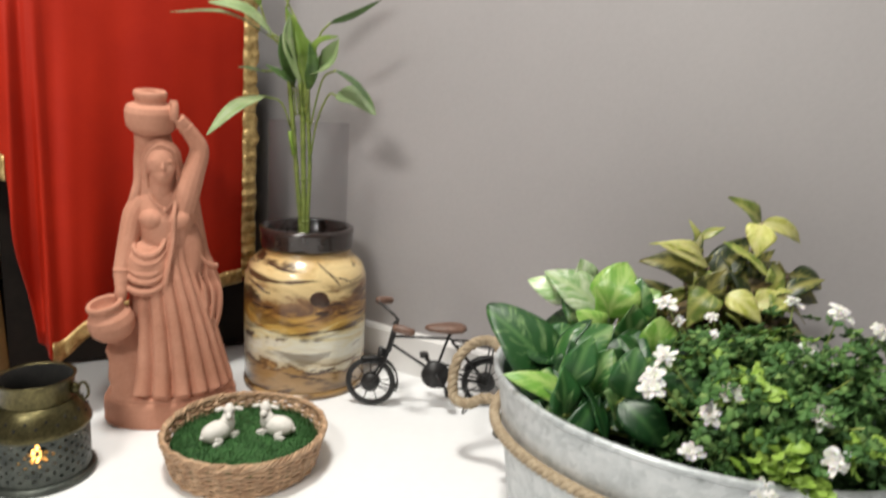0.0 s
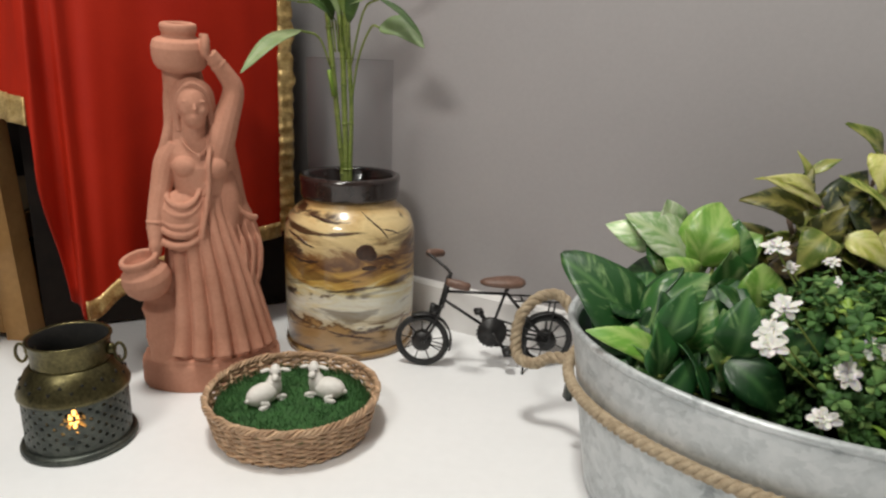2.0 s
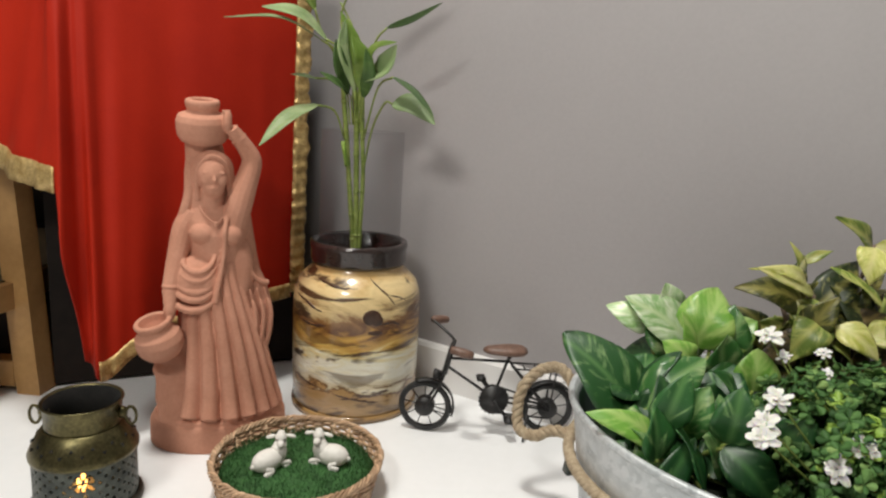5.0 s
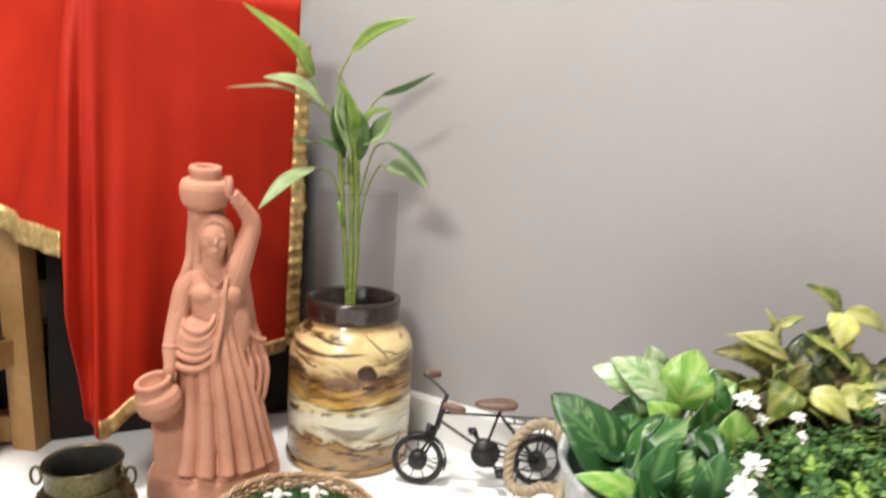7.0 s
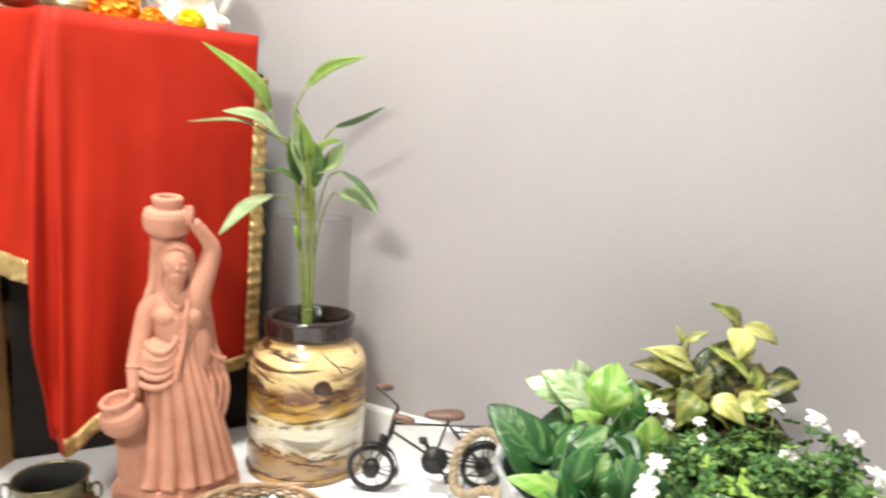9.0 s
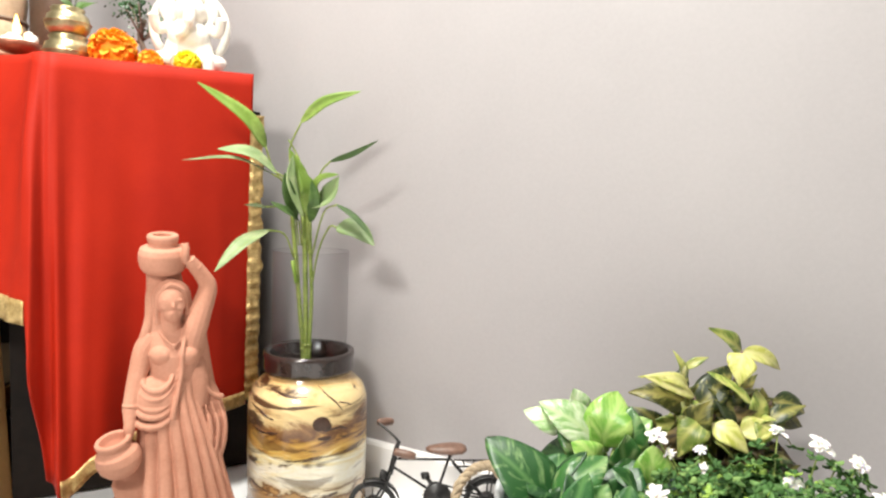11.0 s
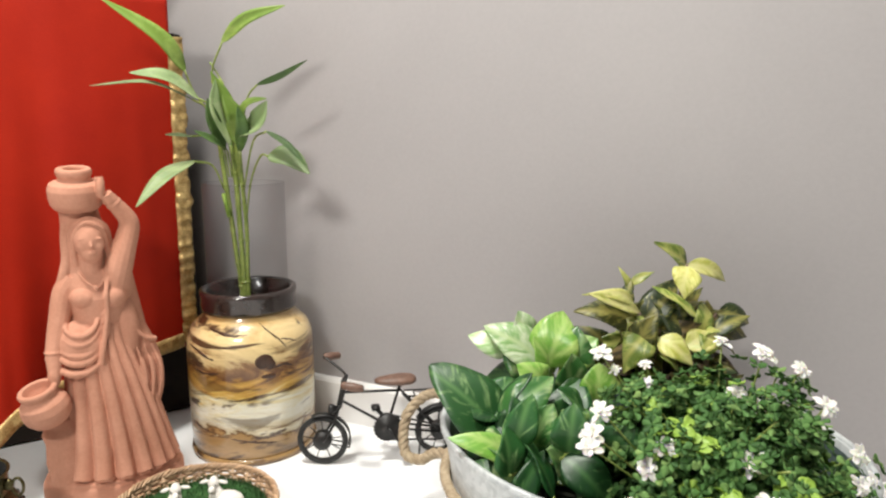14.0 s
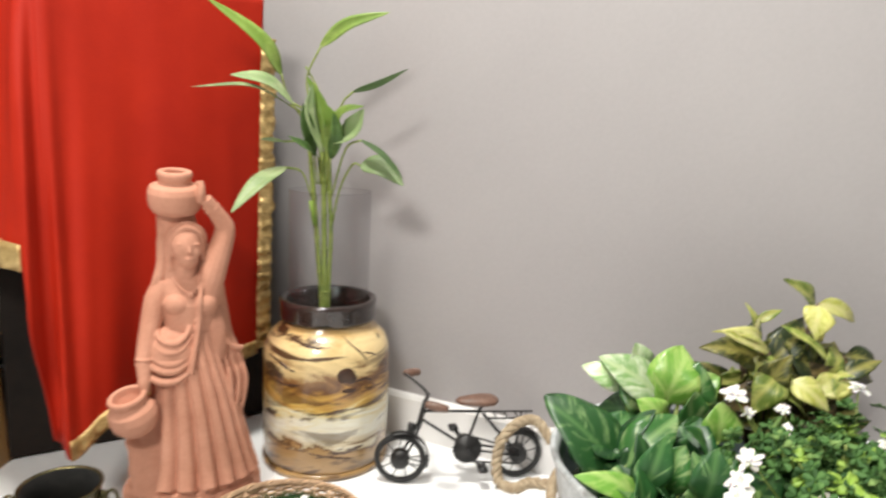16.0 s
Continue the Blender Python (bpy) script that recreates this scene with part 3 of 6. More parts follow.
def figurine():
    bm = bmesh.new()
    n = 96
    # plinth with a narrow step
    rings(bm, [circle(r, z, n, 1.0, 0.68, (-0.005, 0.006)) for r, z in ((0.0720, 0.0), (0.0730, 0.003), (0.0728, 0.025), (0.0716, 0.029), (0.0695, 0.0305), (0.0690, 0.0345), (0.0670, 0.0360), (0.050, 0.0365))])
    # pleated skirt: height, middle, half width, half depth, depth of the pleats
    skirt = [(0.034, 0.001, 0.0540, 0.0380, 0.0040), (0.0385, 0.001, 0.0570, 0.0400, 0.0060), (0.0415, 0.001, 0.0610, 0.0450, 0.0082), (0.046, 0.001, 0.0600, 0.0440, 0.0078), (0.060, 0.001, 0.0562, 0.0410, 0.0066), (0.085, 0.000, 0.0510, 0.0375, 0.0056),
             (0.115, -0.002, 0.0455, 0.0345, 0.0048), (0.145, -0.005, 0.0405, 0.0310, 0.0040), (0.170, -0.008, 0.0360, 0.0280, 0.0030), (0.190, -0.009, 0.0310, 0.0250, 0.0018), (0.206, -0.008, 0.0280, 0.0225, 0.0)]
    loops = []
    for z, cx, rx, ry, am in skirt:
        lp, am = [], am * 0.85
        for i in range(n * 2):
            a = math.pi * i / n
            front = 0.25 + 0.75 * max(0.0, -math.sin(a)) ** 0.6
            wave = math.sin(a * 9.5 + 0.5 + 0.9 * math.sin(a * 2.0 + 1.0) + z * 5)
            f = am * front * (1 - 2.0 * (1 - abs(wave)) ** 1.6)
            zz = z + (0.0045 * front * (abs(wave) - 0.5) if z < 0.044 else 0)
            lp.append((cx + (rx + f) * math.cos(a), (ry + f) * math.sin(a), zz))
        loops.append(lp)
    rings(bm, loops)
    # torso and shoulders
    rings(bm, [circle(1, z, 48, rx, ry, (cx, cy)) for z, cx, cy, rx, ry in ((0.196, -0.008, 0.0, 0.0290, 0.0230), (0.208, -0.0075, 0.0, 0.0265, 0.0215), (0.220, -0.0065, -0.001, 0.0265, 0.0215),
               (0.236, -0.0060, -0.002, 0.0290, 0.0220), (0.250, -0.0080, 0.0, 0.0320, 0.0195), (0.259, -0.0090, 0.001, 0.0300, 0.0165), (0.266, -0.0100, 0.001, 0.0200, 0.0140), (0.274, -0.0100, 0.0, 0.012, 0.012))])
    for x, z in ((-0.0195, 0.2375), (0.0070, 0.2365)):
        ball((x, -0.0145, z), 0.0128, bm, 1.05, 0.90, 0.92, 24, 16)
    # rough support beneath the small pot
    rings(bm, [[(cx + r * (1 + 0.10 * math.sin(3 * a + z * 60)) * math.cos(a), -0.004 + r * 0.9 * math.sin(a), z) for a in np.linspace(0, 2 * math.pi, 32, endpoint=False)]
               for r, z, cx in ((0.029, 0.033, -0.040), (0.027, 0.056, -0.0425), (0.0235, 0.076, -0.0445), (0.0245, 0.086, -0.0465), (0.0215, 0.096, -0.047), (0.020, 0.106, -0.050), (0.013, 0.114, -0.054))])
    # shawl falling behind the raised arm, with its turned lip
    tube(smooth_path([(0.0190, 0.010, 0.266), (0.0225, 0.010, 0.240), (0.0265, 0.010, 0.210), (0.0290, 0.008, 0.192), (0.0345, 0.005, 0.176), (0.0405, 0.002, 0.150), (0.0405, 0.002, 0.126), (0.0350, 0.003, 0.102), (0.0270, 0.006, 0.080)], 5),
         taper((0.0085, 0.0088, 0.0096, 0.0104, 0.0114, 0.0122, 0.0122, 0.0116, 0.0110), 41), 14, bm)
    tube(smooth_path([(0.0250, -0.010, 0.200), (0.0330, -0.009, 0.188), (0.0410, -0.006, 0.1815), (0.0470, -0.002, 0.1800)], 4), [0.0026] * 6 + [0.0034] * 7, 10, bm)
    for k in range(3):
        x = 0.046 - k * 0.0075
        tube(smooth_path([(x - 0.004, -0.008 - k * 0.004, 0.176), (x + 0.004 - k * 0.001, -0.010 - k * 0.004, 0.148), (x + 0.001, -0.009 - k * 0.005, 0.122), (x - 0.006, -0.010 - k * 0.006, 0.098)], 5), [0.0012] * 3 + [0.0026] * 10 + [0.0012] * 3, 8, bm)
    # draped folds that hang in curves across the hip
    ball((-0.0235, -0.0085, 0.184), 1.0, bm, 0.0285, 0.0235, 0.0300, 28, 18)
    for i in range(5):
        f = i / 4
        zb = 0.1590 + 0.0400 * f + 0.0012 * math.sin(i * 2.3)
        w = 0.0225 - 0.0060 * f
        cx = -0.0265 + 0.0035 * f
        pts = [(cx - w + 0.001, -0.004 - 0.006 * f, zb + 0.020 - 0.004 * f)]
        for a in np.linspace(-1.15, 1.15, 9):
            pts.append((cx + w * math.sin(a) / 0.95, -0.0190 - 0.0110 * math.cos(a) ** 1.5 + 0.0015 * f, zb + 0.0165 * (1 - math.cos(a)) * (1.6 if a > 0 else 0.9) + 0.002 * math.sin(a)))
        pts += [(cx + w + 0.0035, -0.0215, zb + 0.030 - 0.010 * f), (0.0020, -0.0235, 0.224)]
        k = (len(pts) - 1) * 3 + 1
        tube(smooth_path(pts, 3), [(0.0022 + 0.0026 * math.sin(math.pi * min(1, 1.25 * q / k))) * (1 - 0.2 * f) for q in range(k)], 10, bm)
    # sash from the shoulder, bodice edges and a tassel
    tube(smooth_path([(0.0050, -0.0150, 0.262), (0.0020, -0.0262, 0.243), (0.0015, -0.0250, 0.224), (-0.0020, -0.0270, 0.200), (-0.0060, -0.0305, 0.180), (-0.0080, -0.0310, 0.166)], 5), taper((0.0026, 0.0026, 0.0024, 0.0028, 0.0030), 26), 10, bm)
    # neck, head and face
    tube([(-0.0100, -0.003, 0.258), (-0.0098, -0.009, 0.290)], 0.0112, 14, bm)
    ball((-0.0098, -0.0130, 0.2990), 1.0, bm, 0.0148, 0.0165, 0.0198, 28, 20)
    ball((-0.0090, -0.0175, 0.2865), 1.0, bm, 0.0112, 0.0108, 0.0108, 24, 16)
    tube([(-0.0078, -0.0285, 0.3010), (-0.0075, -0.0300, 0.2975), (-0.0073, -0.0312, 0.2950), (-0.0074, -0.0285, 0.2938)], [0.0007, 0.0011, 0.0018, 0.0014], 10, bm)
    ball((-0.0145, -0.0205, 0.2940), 0.0075, bm, 0.9, 0.95, 1.0)
    ball((-0.0020, -0.0203, 0.2940), 0.0075, bm, 0.9, 0.95, 1.0)
    for dz, r in ((0.2880, 0.0011), (0.2862, 0.0013)):
        tube(smooth_path([(-0.0110, -0.0278, dz + 0.0003), (-0.0075, -0.0292, dz), (-0.0040, -0.0276, dz + 0.0003)], 3), [0.0006] + [r] * 5 + [0.0006], 8, bm)
    for e, y in ((-0.0152, -0.0268), (-0.0008, -0.0262)):
        ball((e, y + 0.0002, 0.3018), 0.0034, bm, 1.15, 0.5, 0.48)
    # parted hair beneath the veil
    for k, r in ((0, 0.0030), (1, 0.0034)):
        o = 0.0028 * k
        tube(smooth_path([(-0.0240 - o, -0.010 + 2 * o, 0.272), (-0.0252 - o, -0.0130 + 2 * o, 0.292), (-0.0215 - o, -0.0180 + 2 * o, 0.309 + o), (-0.0098, -0.0225 + 2 * o, 0.3185 + o), (0.0030 + o, -0.0180 + 2 * o, 0.310 + o), (0.0065 + o, -0.0120 + 2 * o, 0.292), (0.0075 + o, -0.0090 + 2 * o, 0.276)], 5), r, 8, bm)
    # veil up to the pot
    rings(bm, [circle(1, z, 36, rx, ry, (cx, 0.006)) for z, cx, rx, ry in ((0.244, -0.010, 0.028, 0.016), (0.258, -0.0125, 0.0275, 0.018), (0.274, -0.0145, 0.0235, 0.0185), (0.292, -0.0150, 0.0215, 0.0190), (0.308, -0.0155, 0.0210, 0.0190), (0.320, -0.0170, 0.0195, 0.0180), (0.330, -0.0182, 0.0185, 0.0180), (0.336, -0.0184, 0.0185, 0.0180))])
    tube(smooth_path([(-0.0300, -0.002, 0.318), (-0.0318, -0.003, 0.298), (-0.0325, -0.004, 0.278), (-0.0370, -0.004, 0.260), (-0.0440, 0.000, 0.238), (-0.0480, 0.003, 0.215)], 5), 0.0058, 12, bm)
    tube(smooth_path([(-0.0010, -0.004, 0.316), (0.0065, -0.005, 0.300), (0.0100, -0.005, 0.284), (0.0180, -0.003, 0.275), (0.0260, 0.002, 0.270)], 4), 0.0050, 12, bm)
    ball((-0.006, 0.010, 0.215), 1.0, bm, 0.037, 0.014, 0.066, 28, 18)
    ball((0.0130, 0.002, 0.246), 1.0, bm, 0.0150, 0.0150, 0.0230, 24, 16)
    ball((-0.0300, 0.000, 0.246), 1.0, bm, 0.0150, 0.0135, 0.0180, 24, 16)
    ball((0.0180, 0.000, 0.190), 1.0, bm, 0.0150, 0.0180, 0.0420, 24, 16)
    # lowered arm with bangles, its hand in the small pot
    tube(smooth_path([(-0.0290, 0.000, 0.257), (-0.0385, -0.003, 0.241), (-0.0440, -0.007, 0.218), (-0.0485, -0.013, 0.197), (-0.0520, -0.019, 0.180), (-0.0525, -0.024, 0.164)], 5), taper((0.0122, 0.0118, 0.0108, 0.0098, 0.0082, 0.0066), 26), 14, bm)
    for z in (0.1765, 0.1825):
        tube([(-0.0520, -0.0190, z - 0.0011), (-0.0518, -0.0187, z + 0.0011)], 0.0089, 16, bm)
    ball((-0.0530, -0.0260, 0.158), 0.0085, bm, 0.75, 0.75, 1.35)
    # raised arm with bangle and hand on the upper pot
    tube(smooth_path([(0.0100, -0.006, 0.246), (0.0165, -0.008, 0.268), (0.0235, -0.007, 0.290), (0.0290, -0.006, 0.308), (0.0285, -0.007, 0.318), (0.0220, -0.010, 0.329), (0.0140, -0.014, 0.340), (0.0090, -0.017, 0.347)], 4),
         taper((0.0150, 0.0140, 0.0122, 0.0108, 0.0100, 0.0088, 0.0074, 0.0066), 29), 14, bm)
    for k in (0, 1):
        tube([(0.0170 - k * 0.0035, -0.0122 - k * 0.0016, 0.3358 + k * 0.0042), (0.0158 - k * 0.0035, -0.0128 - k * 0.0016, 0.3374 + k * 0.0042)], 0.0086 - k * 0.0006, 14, bm)
    ball((0.0050, -0.0190, 0.3530), 0.0076, bm, 0.62, 0.8, 1.45)
    for k in range(3):
        tube([(0.0040 + k * 0.0022, -0.0205 + k * 0.003, 0.357), (0.0010 + k * 0.0026, -0.0200 + k * 0.003, 0.365)], 0.0020, 8, bm)
    # necklace and pendant
    tube(smooth_path([(-0.0230, -0.010, 0.266), (-0.0170, -0.0185, 0.257), (-0.0065, -0.0235, 0.250), (0.0010, -0.0190, 0.257), (0.0050, -0.011, 0.266)], 4), 0.0013, 6, bm)
    ball((-0.0065, -0.0240, 0.2490), 0.0024, bm, 1.0, 0.7, 1.3)
    # pot on the head, tipped a little forward
    pot = lathe([(0.014, 0.0), (0.0215, 0.0015), (0.0248, 0.0065), (0.0262, 0.0140), (0.0262, 0.0225), (0.0240, 0.0285), (0.0205, 0.0300), (0.0160, 0.0312), (0.0152, 0.0345), (0.0166, 0.0372), (0.0172, 0.0410), (0.0162, 0.0440), (0.0118, 0.0446), (0.0100, 0.0430), (0.0092, 0.034), (0.006, 0.028)], 48)
    join(bm, pot, pose(-0.0185, 0.001, 0.3305, 9, 0, 0))
    # small pot at the side, tipped outwards
    side = lathe([(0.008, 0.0), (0.0170, 0.002), (0.0225, 0.010), (0.0238, 0.019), (0.0222, 0.0275), (0.0182, 0.0320), (0.0168, 0.0345), (0.0186, 0.0385), (0.0190, 0.0420), (0.0176, 0.0440), (0.0138, 0.0436), (0.0122, 0.036), (0.007, 0.024)], 40)
    join(bm, side, pose(-0.0590, -0.0230, 0.1085, 10, -14, 0))
    bmesh.ops.recalc_face_normals(bm, faces=bm.faces[:])
    ob = mesh_ob("figurine", bm, CLAY)
    rm = ob.modifiers.new("fuse", "REMESH")
    rm.mode, rm.voxel_size, rm.use_smooth_shade = "VOXEL", 0.0007, True
    sm = ob.modifiers.new("soften", "SMOOTH")
    sm.factor, sm.iterations = 0.5, 7
    ob.matrix_basis = pose(-0.297, 0.706, 0, 0, 0, 23.2)
    tagged(ob, "terracotta figurine of a water carrier with two pots", "figurine")


figurine()

# ---- glazed jar with lucky bamboo ----
JX, JY = -0.1735, 0.835


def bamboo_jar():
    t = thing("glazed_jar", (JX, JY, 0), "earth-toned drip-glazed ceramic jar with dark collar", "jar")
    prof = [(0.070, 0.0), (0.0755, 0.003), (0.0790, 0.010), (0.0805, 0.040), (0.0808, 0.100), (0.0805, 0.138), (0.0790, 0.152), (0.0740, 0.165), (0.0640, 0.175), (0.0575, 0.180),
            (0.0565, 0.186), (0.0545, 0.188), (0.0535, 0.176), (0.068, 0.162), (0.0735, 0.145), (0.074, 0.02), (0.06, 0.008)]
    body = part("body", lathe(prof, 72), GLAZE, t)
    body.matrix_basis = Matrix.Rotation(math.radians(40), 4, "Z")
    part("foot_ring", lathe([(0.066, 0.0), (0.0800, 0.0), (0.0815, 0.004), (0.0808, 0.008), (0.0785, 0.0085), (0.072, 0.006)], 72), GLAZE, t)
    part("collar", lathe([(0.0545, 0.1855), (0.0590, 0.186), (0.0602, 0.191), (0.0602, 0.204), (0.0614, 0.208), (0.0605, 0.213), (0.0570, 0.214), (0.0520, 0.211), (0.0515, 0.170), (0.050, 0.160)], 72), COLLAR, t, "dark brown glossy collar")
    # knot-shaped mark in the glaze
    ang = math.radians(-68)
    b = bmesh.new()
    for dx, dz, r1, r2 in ((0.0, 0.0, 0.0135, 0.0105), (0.006, -0.004, 0.009, 0.008), (0.004, -0.019, 0.011, 0.0035)):
        ball((dx, -0.0800, 0.135 + dz), 1.0, b, r1 * 0.85, 0.0016, r2 * 0.9, 18, 10)
    k = part("glaze_knot", b, KNOT, t, "dark brown knot in the glaze")
    k.matrix_basis = Matrix.Rotation(math.radians(24), 4, "Z")
    def skin(turn, z, out=0.0):
        r = np.interp(z, (0.0, 0.010, 0.040, 0.138, 0.152, 0.165, 0.175, 0.180), (0.0755, 0.0790, 0.0805, 0.0805, 0.0790, 0.0740, 0.0640, 0.0575)) + out
        return Vector((r * math.cos(math.radians(turn)), r * math.sin(math.radians(turn)), z))
    # thin dark runs in the glaze: turn in degrees and height along each
    for run, w in ((((-152, 0.152), (-132, 0.148), (-116, 0.140), (-105, 0.136)), 0.0016), (((-66, 0.179), (-58, 0.168), (-50, 0.158), (-43, 0.143)), 0.0011), (((-52, 0.160), (-40, 0.156), (-30, 0.149)), 0.0009),
                   (((-128, 0.174), (-112, 0.170), (-94, 0.167), (-78, 0.168)), 0.0019), (((-104, 0.040), (-84, 0.034), (-66, 0.029), (-54, 0.026)), 0.0012), (((-150, 0.052), (-128, 0.046), (-108, 0.042)), 0.0010),
                   (((-35, 0.120), (-48, 0.127), (-60, 0.125)), 0.0018), (((-140, 0.124), (-122, 0.120), (-100, 0.122)), 0.0018)):
        path = smooth_path([Vector((q, z, 0)) for q, z in run], 8)
        k = len(path)
        pts = [skin(p.x, p.y + 0.0012 * noise.noise((p.x * 0.25, w * 900, 0)), -w * 0.62) for p in path]
        part("glaze_vein", tube(pts, [w * (0.35 + 0.9 * math.sin(math.pi * q / (k - 1)) + 0.5 * noise.noise((q * 0.4, w * 700, 3))) for q in range(k)], 8), KNOT, t, "thin dark run in the glaze")
    b = lathe([(0.049, 0.085), (0.0505, 0.088), (0.0505, 0.200), (0.0507, 0.348)], 56, cap=False)
    g = thing("glass_cylinder", (JX, JY, 0), "clear glass cylinder standing inside the glazed jar", "vase")
    part("wall", b, GLASS, g)
    part("rim", tube([(0.0507 * math.cos(a), 0.0507 * math.sin(a), 0.348) for a in np.linspace(0, 2 * math.pi, 56, endpoint=False)], 0.0004, 6, closed=True), GLASS, g)
    return t


bamboo_jar()


def leaf_bm(length, width, curl=0.15, fold=0.25, tipness=1.0, seg=10, bend=0.0, heart=False, blunt=False):
    """A leaf along +x: a midrib with two raised halves and a gently waved edge, closed by a thin double skin."""
    bm = bmesh.new()
    loops = []
    seg = seg + 4 if heart else seg
    for i in range(seg + 1):
        f = i / seg
        w = math.sin(math.pi * f ** 0.8)
        if heart:
            w = 2.28 * (f + 0.012) ** 0.5 * (1 - f) ** 0.78
        if blunt:
            w = math.sqrt(max(0.03, 1 - ((f - 0.60) / 0.46) ** 2)) if f > 0.25 else 0.25 + 1.7 * f
        w = max(w * (1 - (0.0 if heart else 0.25) * f * tipness), 0.02) * width / 2
        x = length * f
        z = curl * length * math.sin(math.pi * f) - curl * length * 0.9 * f * f
        y0 = bend * length * f * f
        wave = 0.045 * width * math.sin(f * 9 + width * 900)
        loops.append([(x, y0 + w * q, z + fold * w * abs(q) ** 1.4 - 0.16 * w * q ** 4 + wave * q ** 3) for q in (-1, -0.7, -0.35, 0, 0.35, 0.7, 1)])
    top = rings(bm, loops, closed=False, cap=False)
    th = min(0.0006, width * 0.03)
    low = rings(bm, [[(x, y, z - th) for x, y, z in lp] for lp in loops], closed=False, cap=False)
    for i in range(seg):
        for j in (0, 6):
            bm.faces.new((top[i][j], top[i + 1][j], low[i + 1][j], low[i][j]))
    bmesh.ops.recalc_face_normals(bm, faces=bm.faces[:])
    return bm


def leaf_between(parent, a, b, width, material, origin, curl=0.12, fold=0.25, roll=0.0, heart=False, name="leaf", face=(0.1, -0.75, 0.65)):
    """A leaf from a to b whose upper side turns towards face."""
    a, b = Vector(a) - Vector(origin), Vector(b) - Vector(origin)
    d = b - a
    ln = d.length
    x = d.normalized()
    up = Vector(face)
    up = Matrix.Rotation(roll, 3, x) @ up
    y = up.cross(x).normalized()
    z = x.cross(y)
    way = math.sin(a.x * 700 + b.z * 1300 + b.y * 400)
    ob = part(name, leaf_bm(ln, width, curl * (1 + 0.5 * way), fold * (1 - 0.4 * way), bend=0.16 * way, heart=heart), material, parent)
    m = Matrix((x, y, z)).transposed().to_4x4()
    ob.matrix_basis = Matrix.Translation(a) @ m
    return ob


def ribbon_leaf(parent, spine, width, material, fold, roll):
    """A long leaf that follows a bent midrib."""
    bm = bmesh.new()
    k = len(spine)
    tops, lows = [], []
    for i, p in enumerate(spine):
        d = (spine[min(i + 1, k - 1)] - spine[max(i - 1, 0)]).normalized()
        up = Matrix.Rotation(roll, 3, d) @ Vector((0.1, -0.75, 0.65))
        y = up.cross(d).normalized()
        z = d.cross(y)
        f = i / (k - 1)
        w = max(math.sin(math.pi * min(1.0, 0.05 + 0.95 * f ** 0.85)) ** 0.8, 0.04) * width / 2
        tops.append([p + y * (w * s) + z * (fold * w * abs(s) ** 1.5) for s in (-1, -0.5, 0, 0.5, 1)])
        lows.append([q - z * 0.0005 for q in tops[-1]])
    a = rings(bm, tops, closed=False, cap=False)
    b = rings(bm, lows, closed=False, cap=False)
    for i in range(k - 1):
        for j in (0, 4):
            bm.faces.new((a[i][j], a[i + 1][j], b[i + 1][j], b[i][j]))
    bmesh.ops.recalc_face_normals(bm, faces=bm.faces[:])
    part("leaf", bm, material, parent)


